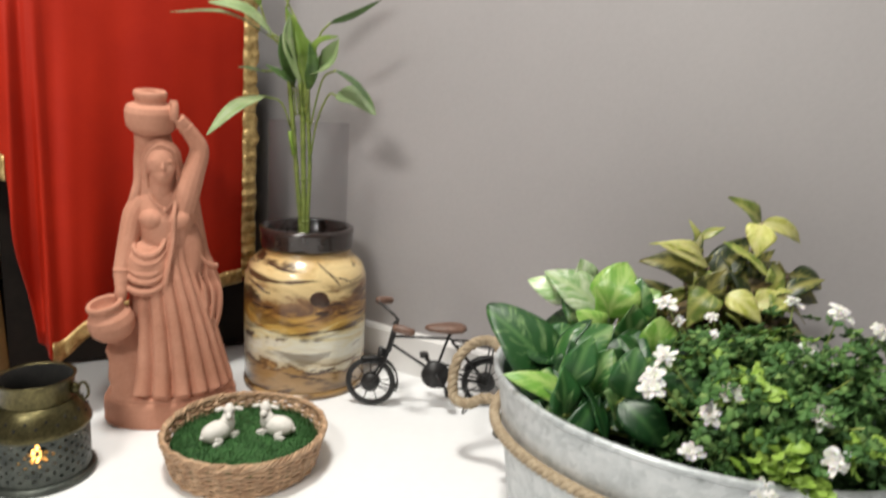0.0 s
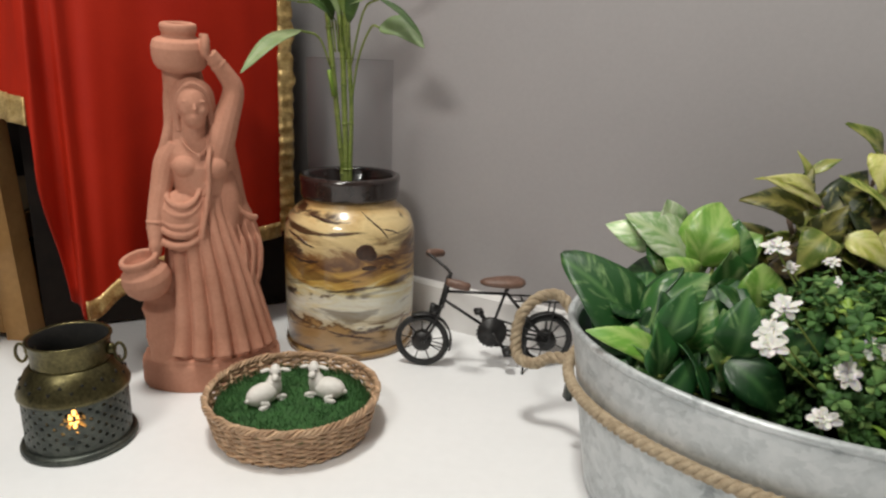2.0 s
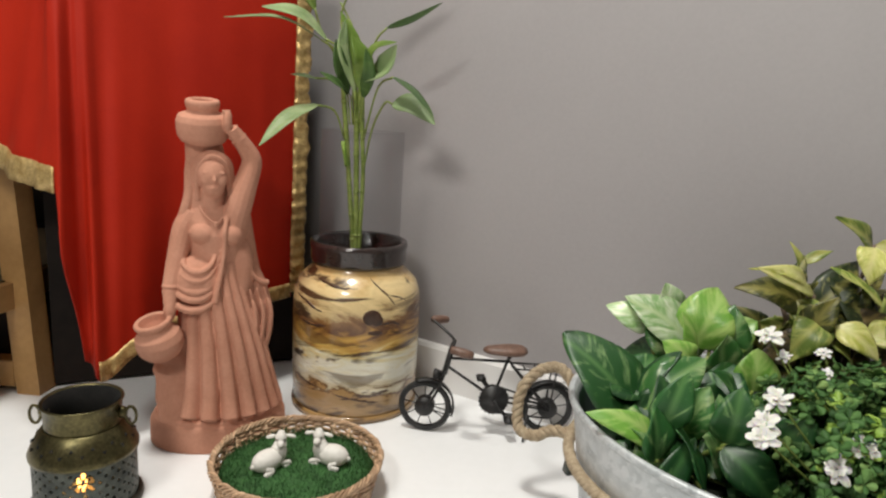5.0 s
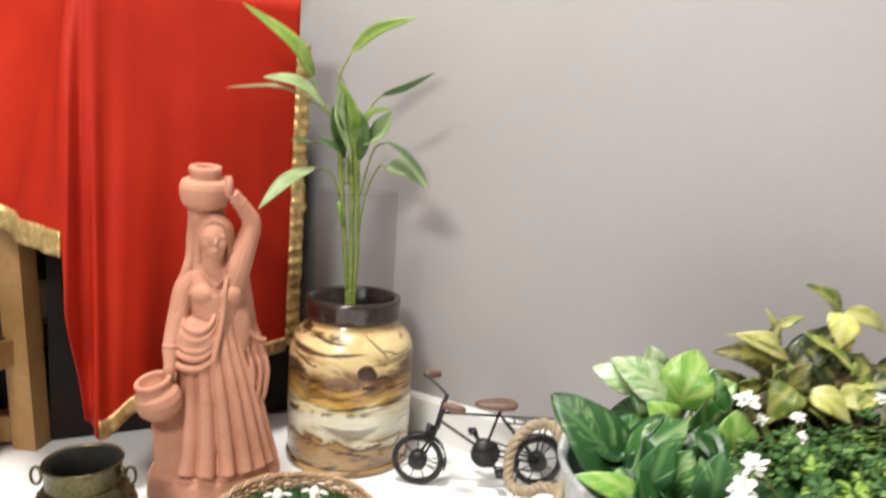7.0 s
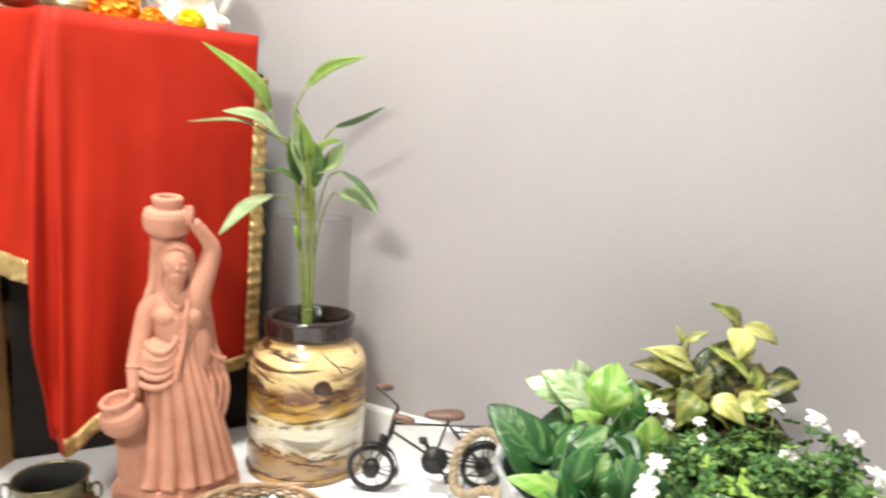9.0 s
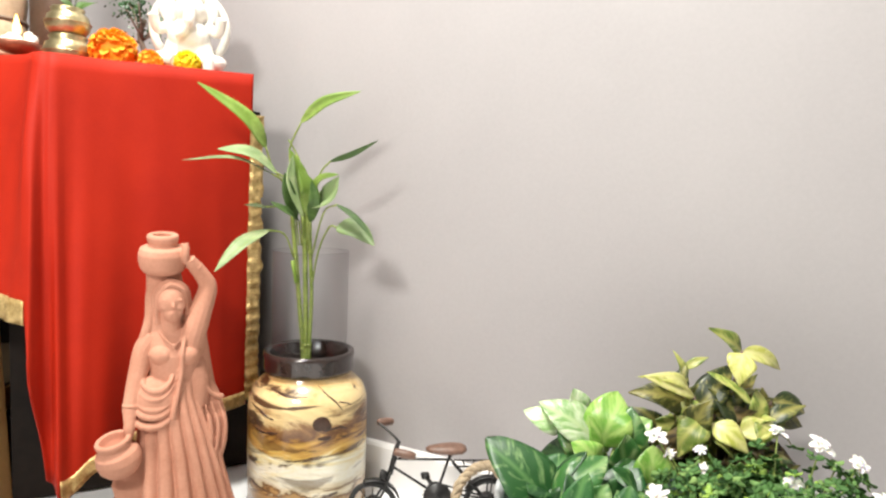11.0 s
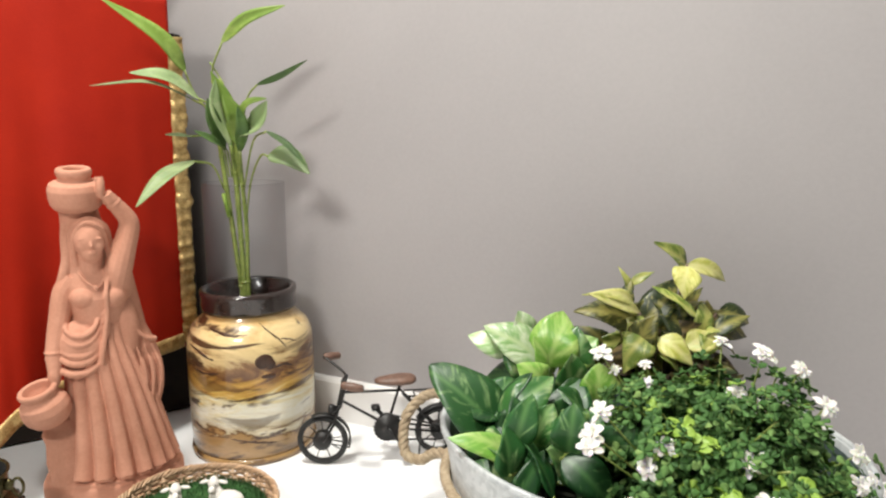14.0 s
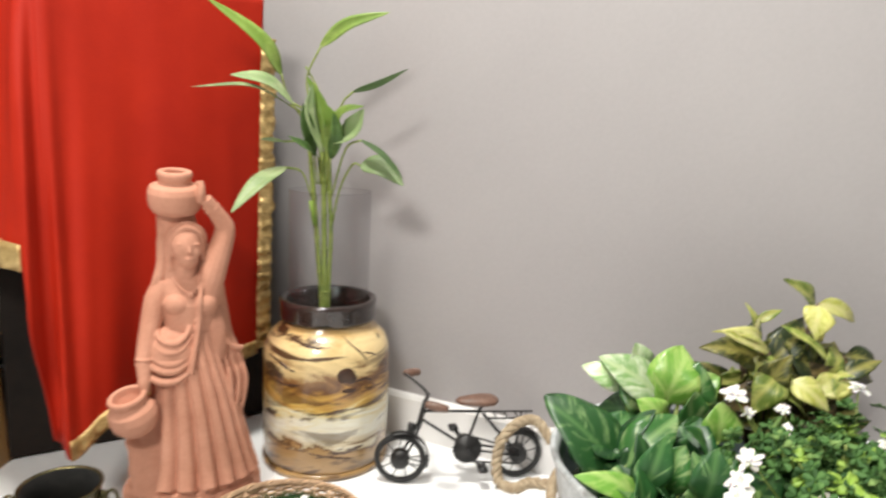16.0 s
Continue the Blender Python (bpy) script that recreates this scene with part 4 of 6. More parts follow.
def lucky_bamboo():
    o = (JX, JY, 0.17)
    t = thing("lucky_bamboo", o, "green lucky bamboo stalks with long drooping leaves", "plant")

    def stalk(points, r):
        bm = tube(smooth_path([Vector(p) - Vector(o) for p in points], 5), r, 10)
        pts = smooth_path([Vector(p) - Vector(o) for p in points], 5)
        for i in range(3, len(pts) - 1, 3):
            d = (pts[i + 1] - pts[i - 1]).normalized() * 0.0012
            tube([pts[i] - d, pts[i] + d], r * 1.22, 10, bm)
        part("stalk", bm, STEMG, t)
    stalk([(-0.176, 0.836, 0.11), (-0.178, 0.835, 0.20), (-0.180, 0.834, 0.29), (-0.182, 0.832, 0.36), (-0.188, 0.83, 0.43)], 0.0034)
    stalk([(-0.182, 0.838, 0.11), (-0.182, 0.836, 0.20), (-0.186, 0.832, 0.257), (-0.193, 0.83, 0.339), (-0.200, 0.83, 0.410)], 0.0031)
    stalk([(-0.172, 0.838, 0.11), (-0.174, 0.836, 0.20), (-0.172, 0.835, 0.29), (-0.174, 0.832, 0.345), (-0.176, 0.83, 0.42)], 0.0026)

    def bl(stem, blade, w, m, roll):
        part("petiole", tube(smooth_path([Vector(p) - Vector(o) for p in stem], 4), 0.0013, 6), STEMG, t)
        ribbon_leaf(t, [p - Vector(o) for p in smooth_path([Vector(p) for p in blade], 7)], w, m, 0.3, roll)
    bl(((-0.198, 0.830, 0.422), (-0.223, 0.825, 0.456), (-0.231, 0.815, 0.484)), ((-0.231, 0.815, 0.484), (-0.250, 0.790, 0.518), (-0.301, 0.765, 0.556)), 0.026, BAM, 0.2)
    bl(((-0.198, 0.830, 0.442), (-0.203, 0.828, 0.482), (-0.186, 0.820, 0.518)), ((-0.186, 0.820, 0.518), (-0.154, 0.810, 0.543), (-0.106, 0.800, 0.557)), 0.015, BAM, 0.6)
    bl(((-0.172, 0.830, 0.407), (-0.161, 0.825, 0.452), (-0.147, 0.820, 0.468)), ((-0.147, 0.820, 0.468), (-0.117, 0.810, 0.478), (-0.082, 0.800, 0.496)), 0.008, BAMD, 0.8)
    bl(((-0.192, 0.830, 0.418), (-0.204, 0.820, 0.438), (-0.219, 0.800, 0.449)), ((-0.219, 0.800, 0.449), (-0.253, 0.760, 0.465), (-0.307, 0.735, 0.460)), 0.013, BAMP, 0.5)
    bl(((-0.192, 0.830, 0.414), (-0.200, 0.820, 0.440), (-0.216, 0.810, 0.451)), ((-0.216, 0.810, 0.451), (-0.240, 0.780, 0.472), (-0.274, 0.760, 0.476)), 0.026, BAMP, 0.2)
    bl(((-0.194, 0.830, 0.395), (-0.208, 0.820, 0.406), (-0.225, 0.800, 0.406)), ((-0.225, 0.800, 0.406), (-0.235, 0.790, 0.407), (-0.247, 0.780, 0.408)), 0.010, BAMP, 0.3)
    bl(((-0.196, 0.830, 0.339), (-0.206, 0.820, 0.370), (-0.223, 0.800, 0.376)), ((-0.223, 0.800, 0.376), (-0.243, 0.760, 0.360), (-0.266, 0.730, 0.329)), 0.022, BAMP, 0.2)
    bl(((-0.172, 0.830, 0.339), (-0.154, 0.815, 0.400), (-0.134, 0.800, 0.412)), ((-0.134, 0.800, 0.412), (-0.108, 0.785, 0.396), (-0.083, 0.770, 0.372)), 0.012, BAMD, -0.4)
    bl(((-0.173, 0.835, 0.290), (-0.162, 0.825, 0.348), (-0.145, 0.810, 0.382), (-0.134, 0.805, 0.382)), ((-0.134, 0.805, 0.382), (-0.108, 0.795, 0.381), (-0.082, 0.785, 0.362)), 0.028, BAMP, 0.1)
    bl(((-0.181, 0.832, 0.371), (-0.179, 0.828, 0.411)), ((-0.179, 0.828, 0.411), (-0.185, 0.820, 0.448), (-0.201, 0.815, 0.483)), 0.017, BAM, 0.1)
    bl(((-0.181, 0.832, 0.371), (-0.176, 0.825, 0.415)), ((-0.176, 0.825, 0.415), (-0.158, 0.810, 0.443), (-0.132, 0.800, 0.451)), 0.017, BAM, -0.2)
    bl(((-0.181, 0.832, 0.363), (-0.176, 0.825, 0.409)), ((-0.176, 0.825, 0.409), (-0.149, 0.810, 0.421), (-0.132, 0.800, 0.448)), 0.030, BAMP, 0.0)
    bl(((-0.190, 0.832, 0.355), (-0.192, 0.825, 0.391)), ((-0.192, 0.825, 0.391), (-0.199, 0.810, 0.422), (-0.203, 0.805, 0.451)), 0.019, BAMD, 0.3)
    bl(((-0.182, 0.832, 0.355), (-0.183, 0.820, 0.395)), ((-0.183, 0.820, 0.395), (-0.196, 0.810, 0.438), (-0.194, 0.810, 0.474)), 0.016, BAMP, 0.5)
    bl(((-0.186, 0.832, 0.355), (-0.187, 0.820, 0.389)), ((-0.187, 0.820, 0.389), (-0.198, 0.800, 0.401), (-0.217, 0.790, 0.413)), 0.014, BAMD, 0.2)
    bl(((-0.178, 0.832, 0.355), (-0.175, 0.820, 0.397)), ((-0.175, 0.820, 0.397), (-0.171, 0.805, 0.428), (-0.184, 0.800, 0.456)), 0.024, BAM, 0.0)
    bl(((-0.177, 0.832, 0.347), (-0.172, 0.820, 0.388)), ((-0.172, 0.820, 0.388), (-0.164, 0.805, 0.415), (-0.167, 0.800, 0.442)), 0.016, BAMD, 0.2)
    part("petiole", tube(smooth_path([Vector(p) - Vector(o) for p in ((-0.190, 0.83, 0.43), (-0.192, 0.83, 0.47), (-0.205, 0.83, 0.495))], 4), [0.003] * 5 + [0.0012] * 4, 6), STEMG, t)
    # broken stub beside the stalks
    part("stub", tube([Vector(p) - Vector(o) for p in ((-0.191, 0.826, 0.305), (-0.196, 0.824, 0.335))], 0.0026, 8), LIME, t)


lucky_bamboo()

# ---- miniature bicycle ----


def bicycle():
    ang = 9.0
    t = thing("miniature_bicycle", (-0.069, 0.760, 0), "miniature black wire bicycle with brown wooden seat and grips", "bicycle", turn=ang)

    def wheel(x, name):
        R, c = 0.0284, (x, 0, 0.0320)
        tyre = part(name, tube([(x + R * math.cos(a), 0, c[2] + R * math.sin(a)) for a in np.linspace(0, 2 * math.pi, 40, endpoint=False)], 0.0037, 10, closed=True), RUBBER, t)
        for i in range(9):
            a = 2 * math.pi * i / 9 + 0.2
            part("spoke", tube([c, (x + R * math.cos(a), 0, c[2] + R * math.sin(a))], 0.0007, 6), BLACKIRON, tyre)
        hub = lathe([(0.004, -0.007), (0.0115, -0.006), (0.0118, -0.002), (0.0118, 0.002), (0.0115, 0.006), (0.004, 0.007)], 24)
        bmesh.ops.transform(hub, matrix=pose(x, 0, c[2], 90), verts=hub.verts)
        part("hub", hub, BLACKIRON, tyre)
        return tyre
    wheel(-0.004, "front_wheel").matrix_basis = pose(0, 0, 0, 0, 0, -14)
    wheel(0.145, "rear_wheel")

    def bar(name, pts, r=0.0017, m=BLACKIRON, label=""):
        return part(name, tube(smooth_path(pts, 4) if len(pts) > 2 else pts, r, 8), m, t, label)
    for s in (-0.008, 0.008):
        bar("fork", [(-0.004, s, 0.0320), (0.008, s, 0.052), (0.018, s * 0.6, 0.078)])
        bar("chain_stay", [(0.077, s, 0.045), (0.145, s, 0.0320)], 0.0015)
        bar("seat_stay", [(0.096, s * 0.6, 0.088), (0.145, s, 0.0320)], 0.0015)
    bar("head_tube", [(0.017, 0, 0.073), (0.0245, 0, 0.106)], 0.0036)
    bar("top_tube", [(0.022, 0, 0.093), (0.096, 0, 0.090)], 0.0018)
    bar("down_tube", [(0.020, 0, 0.083), (0.066, 0, 0.052)], 0.0018)
    bar("seat_tube", [(0.078, 0, 0.046), (0.094, 0, 0.098)], 0.0018)
    bar("handlebar", [(0.022, -0.030, 0.113), (0.021, -0.018, 0.115), (0.026, 0.0, 0.116), (0.014, 0.016, 0.124), (0.001, 0.028, 0.131)], 0.0017)
    bar("stem", [(0.0245, 0, 0.104), (0.027, 0, 0.116)], 0.0024)
    for a, b in (((0.019, -0.028, 0.114), (0.045, -0.036, 0.110)), ((0.001, 0.028, 0.131), (0.022, 0.038, 0.128))):
        part("grip", tube([Vector(a).lerp(Vector(b), f) for f in (0, 0.1, 0.5, 0.9, 1)], [0.003, 0.0046, 0.0054, 0.0046, 0.003], 12), LEATHER, t, "brown wooden grip")
    # saddle
    b = bmesh.new()
    rings(b, [[(x, w * math.cos(a), 0.1045 + h * math.sin(a)) for a in np.linspace(0, 2 * math.pi, 18, endpoint=False)]
              for x, w, h in ((0.062, 0.003, 0.002), (0.067, 0.008, 0.0044), (0.080, 0.0115, 0.0058), (0.095, 0.0150, 0.0066), (0.108, 0.0135, 0.0058), (0.114, 0.007, 0.003))])
    part("saddle", b, LEATHER, t, "brown wooden saddle")
    bar("saddle_post", [(0.094, 0, 0.094), (0.095, 0, 0.103)], 0.0022)
    # mudguards
    for cx, a0, a1 in ((-0.004, -0.35, 1.95), (0.145, 0.6, 2.6)):
        b = bmesh.new()
        R = 0.0352
        rings(b, [[(cx + (R + q) * math.cos(a), y, 0.0320 + (R + q) * math.sin(a)) for y, q in ((-0.006, -0.002), (-0.004, 0.0), (0.004, 0.0), (0.006, -0.002), (0.004, -0.0012), (-0.004, -0.0012))] for a in np.linspace(a0, a1, 20)])
        part("mudguard", b, BLACKIRON, t)
    for s in (-0.006, 0.006):
        bar("mudguard_stay", [(-0.004, s, 0.0320), (0.029, s, 0.0215)], 0.0008)
    # lamp on the front
    b = lathe([(0.001, 0.0), (0.004, 0.001), (0.006, 0.006), (0.0062, 0.010), (0.004, 0.0105)], 16)
    bmesh.ops.transform(b, matrix=pose(0.0145, 0, 0.0715, 0, -80), verts=b.verts)
    part("front_lamp", b, BLACKIRON, t)
    # chain wheel with teeth, cranks, pedals
    b = bmesh.new()
    loop = [((0.0175 + (0.0012 if i % 2 else -0.0006)) * math.cos(2 * math.pi * i / 44), (0.0175 + (0.0012 if i % 2 else -0.0006)) * math.sin(2 * math.pi * i / 44)) for i in range(44)]
    rings(b, [[(0.077 + x, y, 0.046 + z) for x, z in loop] for y in (-0.012, -0.009)])
    part("chain_wheel", b, BLACKIRON, t)
    b = lathe([(0.006, -0.009), (0.012, -0.008), (0.013, 0.0), (0.012, 0.008), (0.006, 0.009)], 20)
    bmesh.ops.transform(b, matrix=pose(0.077, 0, 0.046, 90), verts=b.verts)
    part("bottom_bracket", b, BLACKIRON, t)
    b = bmesh.new()
    for z in (0.064, 0.030):
        tube([(0.077, -0.0105, z if z > 0.046 else z), (0.145, -0.0105, 0.0320 + (z - 0.046) * 0.55)], 0.0013, 6, b)
    part("chain", b, BLACKIRON, t)
    bar("crank", [(0.077, -0.014, 0.046), (0.090, -0.015, 0.029)], 0.0022)
    bar("crank", [(0.077, 0.014, 0.046), (0.066, 0.016, 0.060)], 0.0028)
    part("pedal", box(0.011, 0.016, 0.0055, (0.094, -0.023, 0.0265), 0.001), BLACKIRON, t)
    part("pedal", box(0.011, 0.014, 0.005, (0.065, 0.020, 0.0605), 0.001), BLACKIRON, t)
    bar("kickstand", [(0.120, -0.006, 0.036), (0.112, -0.028, 0.001)], 0.0013)
    # rack over the rear wheel
    for s in (-0.010, 0.010):
        bar("rack_rail", [(0.100, s, 0.085), (0.165, s, 0.083)], 0.0012)
        bar("rack_stay", [(0.150, s, 0.083), (0.145, s, 0.0320)], 0.0011)
    for x in (0.112, 0.126, 0.140, 0.154):
        bar("rack_bar", [(x, -0.010, 0.0845), (x, 0.010, 0.0845)], 0.0010)
    return t


bicycle()

# ---- galvanised tub with its rope ----
TUBC, TA, TBB, TUBTURN = Vector((0.2406, 0.5277, 0)), 0.180, 0.150, -28.2
RIMZ = 0.148


def oval(f, a, out=0.0, z=0.0):
    """A place on the tub's oval wall: a radians round it, f the taper, out metres further."""
    return Vector(((TA * f + out) * math.cos(a), (TBB * f + out) * math.sin(a), z))


def tub():
    t = thing("metal_tub", TUBC, "oval galvanised steel tub wrapped with jute rope", "tub", turn=TUBTURN)
    n = 96

    def ring(f, z, out=0.0):
        return [oval(f, 2 * math.pi * i / n, out, z) for i in range(n)]
    bm = bmesh.new()
    rings(bm, [ring(0.868, 0.0), ring(0.872, 0.003), ring(0.935, 0.075), ring(0.972, 0.118), ring(0.995, RIMZ - 0.006), ring(0.995, RIMZ, 0.001), ring(0.985, RIMZ + 0.0015, 0.0005),
               ring(0.975, RIMZ - 0.001), ring(0.95, 0.112), ring(0.86, 0.012), ring(0.5, 0.010)])
    part("shell", bm, GALV, t)
    part("rim", tube([oval(0.992, 2 * math.pi * i / n, 0.0015, RIMZ) for i in range(n)], 0.0032, 10, closed=True), GALV, t, "rolled bright steel rim")
    bm = bmesh.new()
    rings(bm, [ring(0.966, RIMZ - 0.006), ring(0.948, 0.112), ring(0.93, 0.096)], cap=False)
    part("lining", bm, GALVIN, t, "dull grey-green inner wall")
    # twisted rope round the wall
    for k in range(3):
        pts = []
        for i in range(360):
            a = 2 * math.pi * i / 360
            tw = a * 58 + k * 2 * math.pi / 3
            z = 0.100 + 0.0022 * math.sin(a * 3 + 1)
            pts.append(oval(0.962, a, 0.0052 + 0.0026 * math.cos(tw), z + 0.0026 * math.sin(tw)))
        part("rope_strand", tube(pts, 0.0030, 6, closed=True), ROPE, t, "twisted jute rope")
    # rope handle loop at the end by the bicycle
    inv = pose(TUBC.x, TUBC.y, 0, 0, 0, TUBTURN).inverted()
    loop = smooth_path([inv @ Vector(p) for p in ((0.086, 0.655, 0.112), (0.072, 0.668, 0.128), (0.052, 0.664, 0.128), (0.034, 0.655, 0.113), (0.029, 0.650, 0.092), (0.032, 0.642, 0.072), (0.048, 0.634, 0.070), (0.062, 0.630, 0.079), (0.086, 0.600, 0.092))], 16)
    for k in range(3):
        pts = []
        for i, p in enumerate(loop):
            d = (loop[min(i + 1, len(loop) - 1)] - loop[max(i - 1, 0)]).normalized()
            s1 = d.cross(Vector((0.3, 0.2, 0.9))).normalized()
            s2 = d.cross(s1)
            tw = i * 0.42 + k * 2 * math.pi / 3
            pts.append(p + (s1 * math.cos(tw) + s2 * math.sin(tw)) * 0.0028)
        part("handle_strand", tube(pts, 0.0033, 6), ROPE, t, "twisted jute rope handle")
    # metal tongue that holds the handle
    b = box(0.006, 0.010, 0.024, (0, 0, 0), 0.001)
    bmesh.ops.transform(b, matrix=inv @ pose(0.0775, 0.600, 0.064, 0, 8, 20), verts=b.verts)
    part("handle_clip", b, TIN, t, "dull metal clip")
    part("filler", slab([oval(0.93, 2 * math.pi * i / 48) for i in range(48)], 0.085, 0.098), SOIL, t, "dark planting filler")


tub()

# ---- plants in the tub ----


def pothos_plant():
    o = (0.145, 0.52, 0.098)
    t = thing("pothos_plant", o, "artificial pothos with large variegated green leaves", "plant")
    root = Vector((0.150, 0.525, 0.10))

    def pothos(a, b, w, m, roll=0.0):
        leaf_between(t, a, b, w * 1.16, m, o, curl=0.13, fold=0.20, heart=True, roll=roll + 0.12 * math.sin(a[0] * 900 + a[2] * 500), face=(-0.1, -0.62, 0.78))
        p = Vector(a)
        mid = root.lerp(p, 0.5) + Vector((0, 0, 0.006))
        part("petiole", tube(smooth_path([q - Vector(o) for q in (root, mid, p)], 4), 0.0016, 6), STEMG, t)
    pothos((0.117, 0.53, 0.146), (0.053, 0.55, 0.205), 0.050, PD)
    pothos((0.164, 0.57, 0.172), (0.106, 0.59, 0.183), 0.052, PK)
    pothos((0.163, 0.57, 0.197), (0.107, 0.58, 0.234), 0.036, PW)
    pothos((0.165, 0.57, 0.197), (0.185, 0.575, 0.245), 0.042, PL)
    pothos((0.117, 0.52, 0.160), (0.162, 0.53, 0.202), 0.033, PV)
    pothos((0.161, 0.52, 0.122), (0.186, 0.55, 0.196), 0.052, PK)
    pothos((0.128, 0.50, 0.134), (0.075, 0.49, 0.175), 0.022, PL)
    pothos((0.156, 0.46, 0.162), (0.190, 0.44, 0.132), 0.028, PK)
    pothos((0.135, 0.50, 0.116), (0.118, 0.53, 0.174), 0.044, PK)
    pothos((0.207, 0.545, 0.171), (0.208, 0.55, 0.205), 0.031, PL)
    pothos((0.195, 0.58, 0.201), (0.209, 0.585, 0.230), 0.026, PV)
    pothos((0.176, 0.47, 0.146), (0.182, 0.52, 0.179), 0.032, PK, -0.6)
    pothos((0.149, 0.46, 0.127), (0.127, 0.48, 0.170), 0.026, PK, 0.9)
    pothos((0.113, 0.52, 0.122), (0.095, 0.54, 0.144), 0.030, PK)
    # pale young leaves at the back
    for a, b, w, m in (((0.150, 0.575, 0.190), (0.128, 0.575, 0.214), 0.034, PV), ((0.172, 0.575, 0.186), (0.152, 0.565, 0.224), 0.030, PL),
                       ((0.178, 0.570, 0.196), (0.206, 0.570, 0.228), 0.034, PL), ((0.190, 0.570, 0.190), (0.196, 0.560, 0.232), 0.032, PV),
                       ((0.160, 0.560, 0.176), (0.140, 0.550, 0.208), 0.030, PL), ((0.185, 0.560, 0.172), (0.178, 0.548, 0.212), 0.030, PV),
                       ((0.128, 0.580, 0.205), (0.096, 0.585, 0.228), 0.024, PW), ((0.150, 0.585, 0.215), (0.136, 0.585, 0.243), 0.024, PW),
                       ((0.120, 0.500, 0.150), (0.096, 0.485, 0.160), 0.030, PV), ((0.140, 0.500, 0.150), (0.150, 0.490, 0.192), 0.030, PV),
                       ((0.165, 0.500, 0.150), (0.192, 0.495, 0.185), 0.030, PD)):
        pothos(a, b, w, m)
    rnd = random.Random(11)
    for i in range(52):
        a = Vector((rnd.uniform(0.10, 0.20), rnd.uniform(0.46, 0.60), rnd.uniform(0.11, 0.165)))
        b = a + Vector((rnd.uniform(-0.035, 0.035), rnd.uniform(-0.03, 0.03), rnd.uniform(0.01, 0.05)))
        if b.x < 0.085 and b.z < 0.17:
            b.x = 0.09
        pothos(a, b, rnd.uniform(0.020, 0.034), (PK, PK, PD, PV, PK, PD)[i % 6], rnd.uniform(-0.9, 0.9))


pothos_plant()


def croton_plant():
    o = (0.27, 0.575, 0.098)
    t = thing("croton_plant", o, "artificial croton with yellow, olive and brown leaves", "plant")
    root = Vector((0.268, 0.575, 0.10))

    def croton(a, b, w, m, roll=0.0):
        leaf_between(t, a, b, w * 1.16, m, o, curl=0.14, fold=0.26, roll=roll, face=(-0.1, -0.72, 0.68))
        p = Vector(a)
        part("petiole", tube(smooth_path([q - Vector(o) for q in (root, root.lerp(p, 0.6) + Vector((0, 0, 0.015)), p)], 4), 0.0013, 6), BROWNWOOD, t)
    croton((0.243, 0.56, 0.241), (0.187, 0.55, 0.258), 0.032, CO)
    croton((0.243, 0.56, 0.255), (0.193, 0.54, 0.280), 0.013, CY)
    croton((0.243, 0.55, 0.253), (0.193, 0.53, 0.270), 0.016, CY)
    croton((0.251, 0.54, 0.239), (0.219, 0.53, 0.210), 0.029, CG)
    croton((0.249, 0.56, 0.223), (0.232, 0.56, 0.242), 0.028, CO)
    croton((0.247, 0.56, 0.233), (0.292, 0.57, 0.278), 0.030, CK)
    croton((0.298, 0.56, 0.211), (0.264, 0.55, 0.262), 0.034, CK)
    croton((0.293, 0.57, 0.291), (0.280, 0.55, 0.268), 0.026, CY)
    croton((0.293, 0.57, 0.293), (0.334, 0.57, 0.278), 0.019, CY)
    croton((0.283, 0.54, 0.223), (0.314, 0.54, 0.236), 0.024, CY)
    croton((0.253, 0.53, 0.235), (0.278, 0.51, 0.219), 0.024, CY)
    croton((0.306, 0.57, 0.235), (0.357, 0.57, 0.228), 0.031, CO)
    croton((0.310, 0.56, 0.197), (0.345, 0.56, 0.196), 0.026, CB)
    croton((0.240, 0.57, 0.273), (0.260, 0.57, 0.289), 0.009, CG)
    croton((0.242, 0.57, 0.263), (0.230, 0.57, 0.291), 0.008, CG)
    croton((0.298, 0.58, 0.289), (0.263, 0.57, 0.311), 0.020, CG)
    croton((0.266, 0.56, 0.206), (0.221, 0.57, 0.214), 0.028, CB)
    croton((0.290, 0.57, 0.230), (0.326, 0.58, 0.248), 0.028, CO)
    croton((0.237, 0.54, 0.224), (0.249, 0.53, 0.258), 0.025, CO)
    croton((0.274, 0.55, 0.193), (0.311, 0.55, 0.187), 0.028, CB)
    rnd = random.Random(5)
    for i in range(110):
        a = Vector((rnd.uniform(0.226, 0.325), rnd.uniform(0.545, 0.60), rnd.uniform(0.17, 0.250)))
        b = a + Vector((rnd.uniform(-0.042, 0.042), rnd.uniform(-0.02, 0.012), rnd.uniform(-0.025, 0.035)))
        croton(a, b, rnd.uniform(0.015, 0.025), (CO, CG, CK, CG, CB, CO)[i % 6], rnd.uniform(-0.7, 0.7))


croton_plant()


